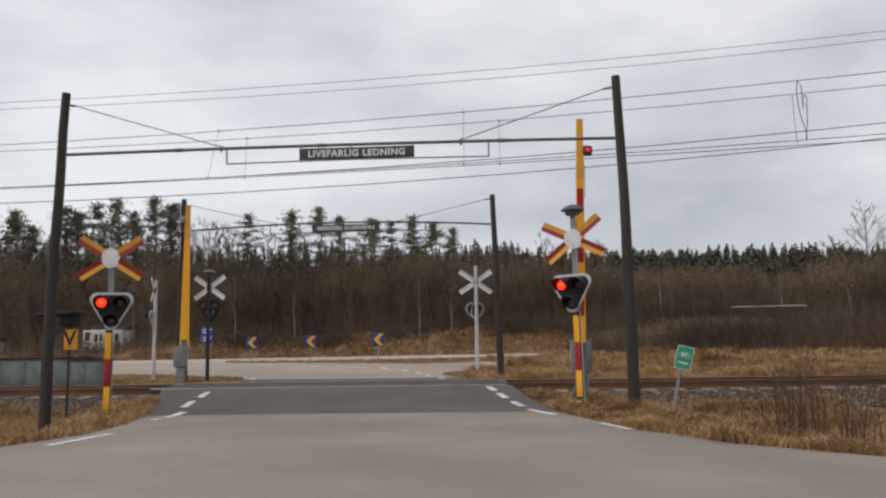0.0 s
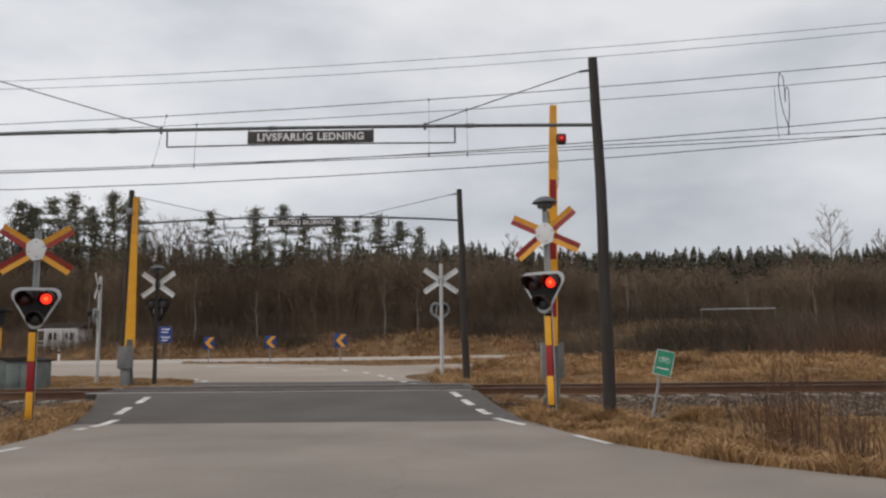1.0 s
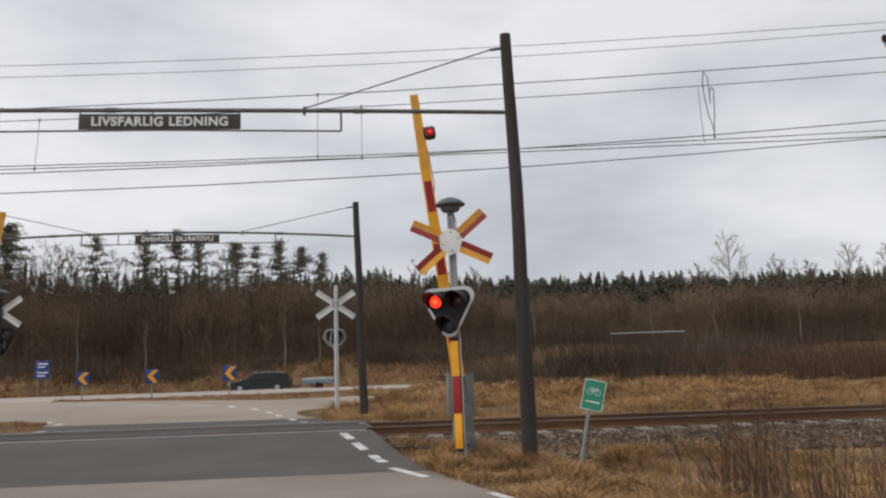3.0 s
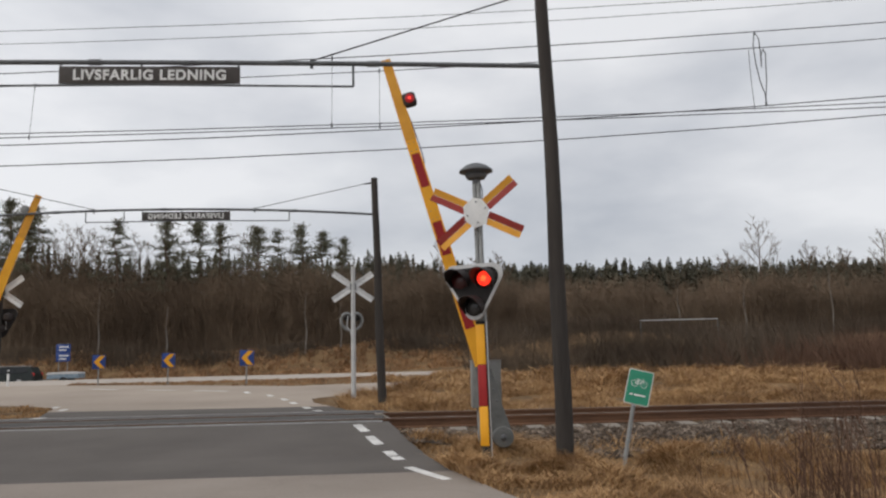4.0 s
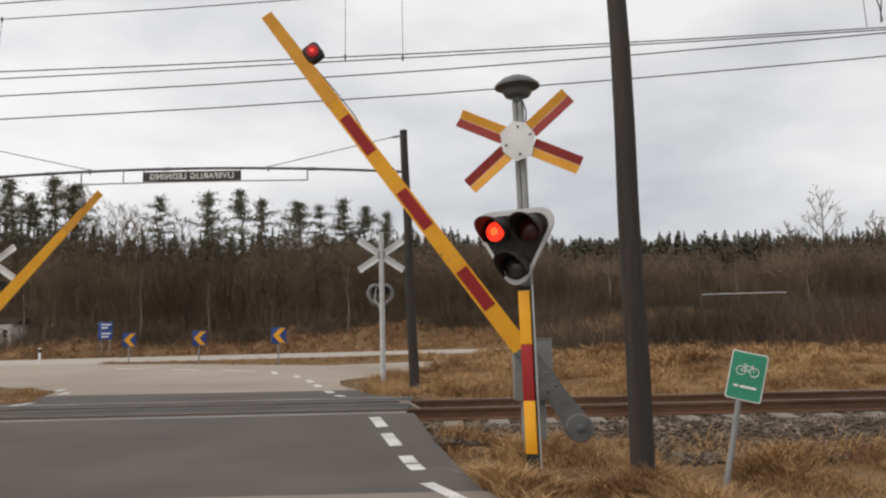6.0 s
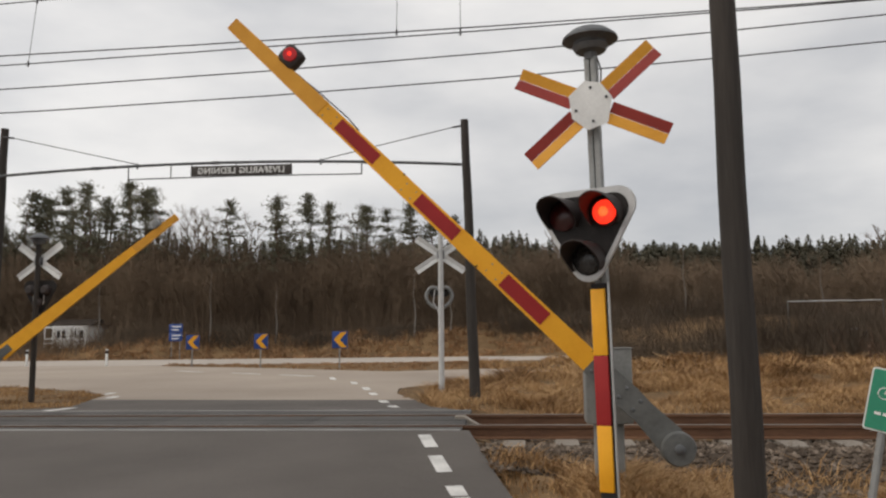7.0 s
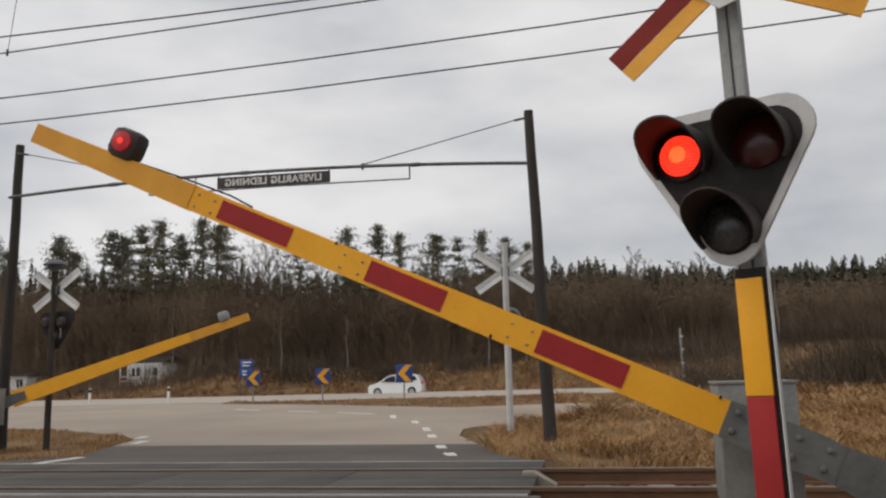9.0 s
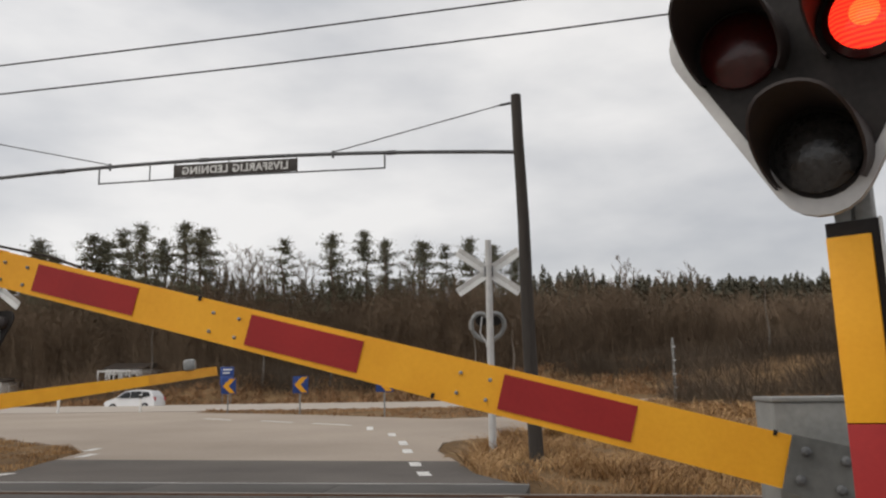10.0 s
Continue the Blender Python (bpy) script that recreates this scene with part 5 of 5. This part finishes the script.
def haze_tree(rng, x, y, z, h, wide, n, low=0.05, fine=0.0125):
    """A leafless tree from afar: thin stems that fork upwards and a haze of fine twigs round them."""
    out, ends = [], []
    base = np.array((x, y, z - 0.2))
    top = np.array((x + rng.normal(0, 0.25), y + rng.normal(0, 0.25), z + h * 0.96))
    side = np.array((rng.uniform(0.018, 0.04), 0, 0))
    out.append((base - side, base + side, top))
    ends.append((base, top))
    for _ in range(5):
        s = rng.uniform(0.2, 0.6)
        a = rng.uniform(0, 6.28)
        p = base + (top - base) * s
        q = p + np.array((math.cos(a) * wide * rng.uniform(0.4, 1.0), math.sin(a) * wide * rng.uniform(0.4, 1.0), h * (0.97 - s) * rng.uniform(0.55, 0.98)))
        out.append((p - side * 0.6, p + side * 0.6, q))
        ends.append((p, q))
    k = rng.integers(0, len(ends), n)
    t = rng.uniform(low, 1.0, n)
    a0 = np.array([e[0] for e in ends])[k]
    a1 = np.array([e[1] for e in ends])[k]
    c = a0 + (a1 - a0) * t[:, None]
    c[:, :2] += rng.normal(0, wide * 0.42, (n, 2)) * np.sin(np.clip(t, 0.12, 0.97) * 3.14)[:, None]
    ang = rng.uniform(0, 6.28, n)
    up = rng.uniform(-0.25, 0.95, n)
    l = rng.uniform(0.35, 1.25, n) * (0.6 + 0.05 * h)
    flat = np.sqrt(np.maximum(0.02, 1 - up ** 2)) * l * 0.7
    e = c + np.stack([np.cos(ang) * flat, np.sin(ang) * flat, up * l], 1)
    e[:, 2] = np.minimum(e[:, 2], z + h * rng.uniform(0.97, 1.06, n))
    w = np.stack([np.full(n, fine), np.zeros(n), np.full(n, fine * 0.6)], 1)
    return np.concatenate([np.array(out), np.stack([c - w, c + w, e], 1)])


def bare_wood(name, n, label, seed):
    """The leafless wood's edge and what stands behind it."""
    rng = np.random.default_rng(seed)
    got = []
    for i in range(n):
        y = 84.6 + 14 * rng.random() ** 1.5
        x = rng.uniform(-0.75, 0.75) * y
        lim = table(WOOD_TOP, x * 86 / y) - 1.1 + (1.9 * max(0, noise.noise((x * 0.07, 3, 1))) - 0.3) * smooth(0, 12, x) + 1.6 * noise.noise((x * 0.13, y * 0.1, 8)) + 0.7 * noise.noise((x * 0.5, y * 0.3, 5))
        z = ground(x, y)
        room = (lim - 1.1) * (y - 1.2) / 84.8 + 1.1 - z
        h = max(1.6, room * (rng.uniform(0.45, 1.0) if y < 90 else rng.uniform(0.75, 1.0)))
        got.append(haze_tree(rng, x, y, z, h, h * rng.uniform(0.14, 0.24), 300))
    return tagged(triangles(name, np.concatenate(got), TWIG), label, "wood", kind="stuff")


def build_brush():
    bare_wood("bare_wood", 2500, "dense leafless brown broad-leaved wood", 21)
    twigs("undergrowth", 30000, lambda r: (r.uniform(-75, 75), 84 + 4 * r.random()), (0.8, 4.2), 0.02, TWIG, "low leafless undergrowth at the wood's edge", 22, 0.8, 3)

    for bx, wide, h in ((-24.5, 2.2, 2.0), (-16.8, 1.6, 1.2), (-33.5, 2.5, 1.5), (-9.5, 1.8, 1.0), (1.5, 1.6, 1.6), (6.5, 2.4, 1.9), (12.5, 3.0, 1.8), (19, 3.5, 2.2), (27, 4, 2.2), (36, 5, 2.2), (46, 5, 2.2)):
        twigs("bank_shrubs", 1100, lambda r, bx=bx, wide=wide: (r.normal(bx, wide), r.normal(81.5, 0.9)), (0.5, h), 0.014, TWIG_DARK, "dark leafless shrubs on the grassy bank", int(bx) + 90, 0.9, 4)
    twigs("undergrowth", 800, lambda r: (r.normal(-43, 5), r.normal(80.5, 0.9)), (0.7, 2.6), 0.022, TWIG, "leafless scrub before the white house", 26, 0.8, 4)

    def shrubs(rng):
        x = 3.5 + 46 * rng.random() ** 1.1
        return x, rng.normal(42.5 + 0.05 * x + 3.5 * noise.noise((x * 0.15, 5, 0)), 2.6)

    twigs("shrub_belt", 19000, shrubs, (0.25, 2.3), 0.008, TWIG_DARK, "belt of leafless brown shrubs beyond the field", 23, 1.1, 4, 0.75)
    twigs("shrub_belt", 3500, lambda r: (r.uniform(8, 19), r.normal(41.6, 0.8)), (1.1, 2.2), 0.009, TWIG_DARK, "tall leafless shrubs before the goal frame", 25, 0.8, 4)
    twigs("red_shrubs", 5000, lambda r: (r.normal(21, 3.2), r.normal(37, 2.2)), (0.6, 1.7), 0.012, TWIG_RED, "reddish leafless shrubs by the track", 24, 0.5, 4)
    bushes = ((3.6, 13.0, 0.24, 120, 1.6), (4.1, 12.8, 0.24, 70, 1.15), (4.9, 12.7, 0.22, 70, 1.55), (5.9, 12.6, 0.4, 100, 1.3), (3.0, 12.6, 0.25, 50, 0.8))
    for i, (bx, by, s, n, h) in enumerate(bushes):
        twigs("bush", n, lambda r, bx=bx, by=by, s=s: (r.normal(bx, s), r.normal(by, s)), (0.3, h), 0.007, TWIG_RED, "leafless reddish-brown roadside bush", 31 + i, 0.3, 3)["category"] = "bush"


def pine_mesh(seed, height, crown):
    rng = random.Random(seed)
    bm = B()
    n = 7
    sway = [(rng.uniform(-0.2, 0.2) * k / 3, rng.uniform(-0.2, 0.2) * k / 3) for k in range(n + 1)]
    pts = [Vector((sway[k][0], sway[k][1], height * k / n)) for k in range(n + 1)]
    ring_tube(bm, pts, [0.20 * (1 - 0.85 * k / n) for k in range(n + 1)], 7)
    limbs = []
    n_limb, turn, beat = 46, rng.uniform(0, 6.28), rng.uniform(0.5, 0.8)
    for i in range(n_limb):
        u = (i + rng.uniform(0, 0.8)) / n_limb
        t = 1 - crown * u
        p = pts[0].lerp(pts[-1], t)
        a = i * 2.4 + rng.uniform(-0.6, 0.6)
        # ragged: some whorls reach out, others hardly, and one side is fuller
        lump = 0.35 + 0.85 * abs(math.sin(i * beat + turn)) ** 1.4
        reach = (0.1 + 4.3 * u ** 0.8 * (1 - 0.45 * u ** 4) * lump * rng.uniform(0.35, 1.1)) * (1 + 0.35 * math.cos(a - turn))
        if rng.random() < 0.15 + 0.3 * u:
            continue
        q = p + Vector((math.cos(a) * reach, math.sin(a) * reach, reach * rng.uniform(-0.2, 0.3) + 0.2 * (1 - u)))
        ring_tube(bm, [p, p.lerp(q, 0.5) + Vector((0, 0, 0.1)), q], [0.05, 0.03, 0.012], 4, caps=False)
        limbs.append((p, q))
    trunk = bpy.data.meshes.new("trunk")
    bm.to_mesh(trunk)
    bm.free()
    trunk.materials.append(BARK)
    verts, faces = [], []
    top = pts[-1]
    spots = [(top + Vector((0, 0, -0.3)), 0.16)] + [(p.lerp(q, s), 0.26 + 0.28 * s) for p, q in limbs for s in (0.25, 0.6, 1.0)]
    for c, r in spots:
        for _ in range(34):
            d = Vector((rng.gauss(0, 1), rng.gauss(0, 1), rng.gauss(0.1, 0.35))) * r * 0.62
            u = Vector((rng.gauss(0, 1), rng.gauss(0, 1), rng.gauss(0.3, 0.8))).normalized() * rng.uniform(0.18, 0.42)
            v = u.cross(Vector((rng.gauss(0, 1), rng.gauss(0, 1), rng.gauss(0, 1)))).normalized() * rng.uniform(0.025, 0.055)
            k = len(verts)
            verts += [c + d - v, c + d + v, c + d + u]
            faces.append((k, k + 1, k + 2))
    crown_me = bpy.data.meshes.new("crown")
    crown_me.from_pydata(verts, [], faces)
    crown_me.materials.append(NEEDLE)
    return trunk, crown_me


def conifer(rng, x, y, z, h, r):
    """A spruce from afar: drooping sprays round a stem, thinning out to the top."""
    n = int(90 + 16 * h)
    t = rng.random(n) ** 0.85
    a = rng.uniform(0, 6.28, n)
    lobe = 1 + 0.3 * np.sin(t * rng.uniform(14, 26) + a * 2)
    rr = r * (1 - t) ** 0.62 * lobe * rng.uniform(0.45, 1.1, n) + 0.10
    zz = z + h * (0.05 + 0.95 * t)
    ca, sa = np.cos(a), np.sin(a)
    w = 0.05 + rr * rng.uniform(0.07, 0.16, n)
    p = np.stack([x + ca * rr * 0.15 - sa * w, y + sa * rr * 0.15 + ca * w, zz + 0.1], 1)
    q = np.stack([x + ca * rr * 0.15 + sa * w, y + sa * rr * 0.15 - ca * w, zz + 0.1], 1)
    e = np.stack([x + ca * rr, y + sa * rr, zz - rr * rng.uniform(0.05, 0.5, n)], 1)
    tip = np.array([[(x - 0.05, y, z + h * 0.92), (x + 0.05, y, z + h * 0.92), (x, y, z + h * 1.0)]])
    return np.concatenate([np.stack([p, q, e], 1), tip])


def bare_tree(bm, rng, p, d, length, r, depth):
    q = p + d * length
    mid = p.lerp(q, 0.5) + Vector((rng.uniform(-1, 1), rng.uniform(-1, 1), 0)) * length * 0.05
    ring_tube(bm, [p, mid, q], [r, r * 0.8, r * 0.6], 5 if depth > 2 else 3, caps=False)
    if depth == 0:
        return
    for _ in range(3 if depth > 1 else 4):
        s = rng.uniform(0.35, 1.0)
        a, tilt = rng.uniform(0, 6.28), rng.uniform(0.25, 0.75)
        side = Vector((math.cos(a), math.sin(a), 0.25))
        nd = (d * math.cos(tilt) + side * math.sin(tilt)).normalized()
        bare_tree(bm, rng, p.lerp(q, s), nd, length * rng.uniform(0.5, 0.72), max(r * 0.5, 0.012), depth - 1)


def build_trees():
    # tall pines of the skyline: x and height of the top
    tops = [(-52.3, 16.7), (-47.0, 17.2), (-44.7, 16.6), (-42.4, 17.2), (-40.8, 17.6), (-38.8, 16.2), (-36.6, 18.0), (-35.1, 17.2), (-26.4, 15.7), (-21.8, 15.8), (-18.7, 16.1), (-16.7, 15.3), (-12.8, 15.0), (-11.3, 14.4), (-8.9, 14.9), (-6.8, 14.2), (-4.7, 13.6), (-50.0, 15.1), (-60, 17), (-64, 16), (-70, 17), (-57, 15.5)]
    kinds = [pine_mesh(s, h, c) for s, h, c in ((1, 13, 0.5), (2, 13, 0.62), (3, 13, 0.45), (4, 13, 0.75), (5, 13, 0.55))]
    rng = random.Random(5)
    for i, (x, top) in enumerate(tops):
        y = 90 + rng.uniform(-2, 4)
        k = (y - 1.2) / (86 - 1.2)
        x, top = x * k, (top - 1.1) * k + 1.1
        z = ground(x, y) - 0.1
        t = root("pine_tree", pose(x, y, z, 0, 0, rng.uniform(0, 360)), "tall dark pine with a ragged crown", "tree", "skyline pines")
        s = (top - z) / 13.4
        t.scale = (s * rng.uniform(0.9, 1.1), s * rng.uniform(0.9, 1.1), s)
        for nm, me in zip(("trunk", "crown"), kinds[i % 5]):
            ob = new(nm, me)
            ob.parent = t
    # conifer wood behind, as one mass
    r = np.random.default_rng(9)
    mass = []

    def stand(count, y0, depth, x0, low, high, wide, thin):
        for _ in range(count):
            y = y0 + depth * r.random()
            x = r.uniform(x0, 0.75) * y
            if thin and noise.noise((x * 0.09, y * 0.05, 3)) + (0.32 if x > 6 else 0.25 if x < -33 else -0.05) < r.uniform(-0.15, 0.3):
                continue
            top = (table(WOOD_TOP, x * 86 / y) - 1.1) * (y - 1.2) / 84.8 + 1.1
            z = ground(x, y)
            k = r.uniform(low, high) + 0.16 * noise.noise((x * 0.1, y * 0.12, 2)) + 0.07 * noise.noise((x * 0.45, y * 0.3, 6))
            mass.append(conifer(r, x, y, z - 0.3, max(2.5, (top - z) * k), r.uniform(*wide)))

    stand(800, 96, 34, -0.75, 0.62, 0.98, (1.4, 2.6), False)
    stand(650, 92, 14, 0.0, 0.66, 1.0, (1.3, 2.4), False)
    stand(520, 88, 9, -0.75, 0.35, 0.86, (1.0, 2.1), True)
    tagged(triangles("conifer_wood", np.concatenate(mass), SPRUCE), "dark conifer wood on the rise", "wood", kind="stuff")
    # bare trees standing out
    spots = [(36.8, 14.8, 0.9), (41.8, 12.4, 0.7), (49.8, 13.5, 0.6), (54.2, 13.3, 0.6), (4.9, 12.3, 0.9), (-30.3, 14.8, 0.6), (-29.2, 14.4, 0.55), (-27.8, 13.9, 0.55), (-32.5, 14.2, 0.6), (-13.9, 13.6, 0.6), (10.4, 11.6, 0.8), (-24.0, 13.4, 0.5), (45.5, 11.8, 0.7), (33.5, 11.6, 0.7), (8.2, 11.2, 0.7)]
    for i, (x, top, wide) in enumerate(spots):
        y = 90.0
        x, top = x * (y - 1.2) / 83.8, (top - 1.1) * (y - 1.2) / 83.8 + 1.1
        z = ground(x, y) - 0.1
        t = root("bare_tree", pose(x, y, z), "leafless broad-leaved tree with a fine twiggy crown", "tree", "bare trees")
        q = random.Random(40 + i)
        bm = B()
        h = top - z
        ring_tube(bm, [(0, 0, 0), (0.1, 0, h * 0.3), (0, 0.1, h * 0.55), (0.05, 0, h * 0.9)], [0.16, 0.12, 0.08, 0.015], 6)
        part("trunk", bm, BARK, t)
        bm = B()
        for k in range(13):
            s = 0.42 + 0.5 * k / 13
            a = k * 2.4
            d = Vector((math.cos(a) * wide, math.sin(a) * wide, 1.0)).normalized()
            bare_tree(bm, q, Vector((0, 0, h * s)), d, h * 0.24 * (1.25 - s), 0.035, 3)
        part("crown", bm, TWIG, t)
    # pale birch stems before the wood
    for i, (x, top, y) in enumerate(((-7.85, 7.0, 80.5), (-4.75, 6.2, 81), (-26.2, 7.2, 81), (-20.5, 6.0, 82), (15.5, 8.5, 82), (27.0, 7.5, 82), (42.0, 9.5, 82), (33.2, 7.2, 81.5), (-37, 7.5, 82))):
        z = ground(x, y) - 0.1
        t = root("birch_tree", pose(x, y, z), "slender leafless birch with pale bark", "tree", "birches")
        q = random.Random(70 + i)
        h = top - z
        bm = B()
        ring_tube(bm, [(0, 0, 0), (0.12, 0, h * 0.4), (-0.05, 0.05, h * 0.75), (0.1, 0, h * 1.15)], [0.065, 0.05, 0.035, 0.01], 6)
        part("trunk", bm, BIRCH, t)
        bm = B()
        for k in range(8):
            s = 0.5 + 0.6 * k / 8
            a = k * 2.4
            bare_tree(bm, q, Vector((0, 0, h * s)), Vector((math.cos(a) * 0.5, math.sin(a) * 0.5, 1)).normalized(), h * 0.16, 0.018, 2)
        part("crown", bm, TWIG, t)


# ---- what moves ----
NEAR_ANGLES = [(0, 91.6), (1.0, 91.6), (2.0, 91.6), (2.2, 90.2), (2.5, 87.2), (3.0, 82.7), (3.5, 78.3), (4.0, 73.8), (4.5, 68.9), (5.0, 63.9), (5.5, 59.0), (6.0, 54.1), (6.5, 49.3), (7.0, 44.5), (7.5, 39.3), (8.0, 34.2), (8.5, 29.5), (9.0, 24.3), (9.5, 19.2), (10.0, 14.3)]
FAR_ANGLES = [(0, 89.6), (1, 89.6), (2, 89.6), (2.2, 88.6), (2.5, 86.2), (3, 81.4), (3.5, 76.5), (4, 71.5), (4.5, 66.3), (5, 61.0), (5.5, 55.8), (6, 50.6), (6.5, 45.4), (7, 40.0), (7.5, 34.6), (8, 29.4), (8.5, 24.0), (9, 18.3), (9.5, 12.5), (10, 7.3)]


def motions():
    walk(arm_near, [(t, pose(0, 0, 0.941, 0, a, 0)) for t, a in NEAR_ANGLES])
    walk(arm_far, [(t, pose(0, 0, 0.829, 0, a, 0)) for t, a in FAR_ANGLES])
    # the two lamps of a signal take turns, three quarters of a second for both
    for lit, x0 in ((lit_right, -0.047), (lit_left, 0.03)):
        y, z = -0.11 - 0.034, 1.972 + 0.155
        spots = {1: pose(x0 - 0.165, y, z), -1: pose(x0 + 0.15, y, z)}
        rows, side, t = [(0.0, spots[1])], 1, 0.165
        while t < 10:
            rows += [(t, spots[side]), (t + 1 / 30, spots[-side])]
            side, t = -side, t + 0.375
        rows.append((10.0, spots[side]))
        walk(lit, rows)
    for thing, at, x_at, speed in ((white_car, 8.5, -4.0, -18.4), (wagon_car, 2.5, 1.6, -20.4), (car_trailer, 2.5, 6.0, -20.4)):
        rows = []
        for k in range(21):
            t = k * 0.5
            x = x_at + speed * (t - at)
            rows.append((t, pose(x, 70, main_z(x) + 0.003, 0, 0 if abs(x - (-10)) > 48 else -0.74, 0)))
        walk(thing, rows)


build_ground()
build_roads()
build_markings()
build_gates()
lit_right, lit_left, arm_near, arm_far = build_signals()
build_wires()
build_signs()
build_houses()
white_car, wagon_car, car_trailer = build_vehicles()
build_trees()
build_brush()
build_grass()
build_track()
build_deck()
motions()
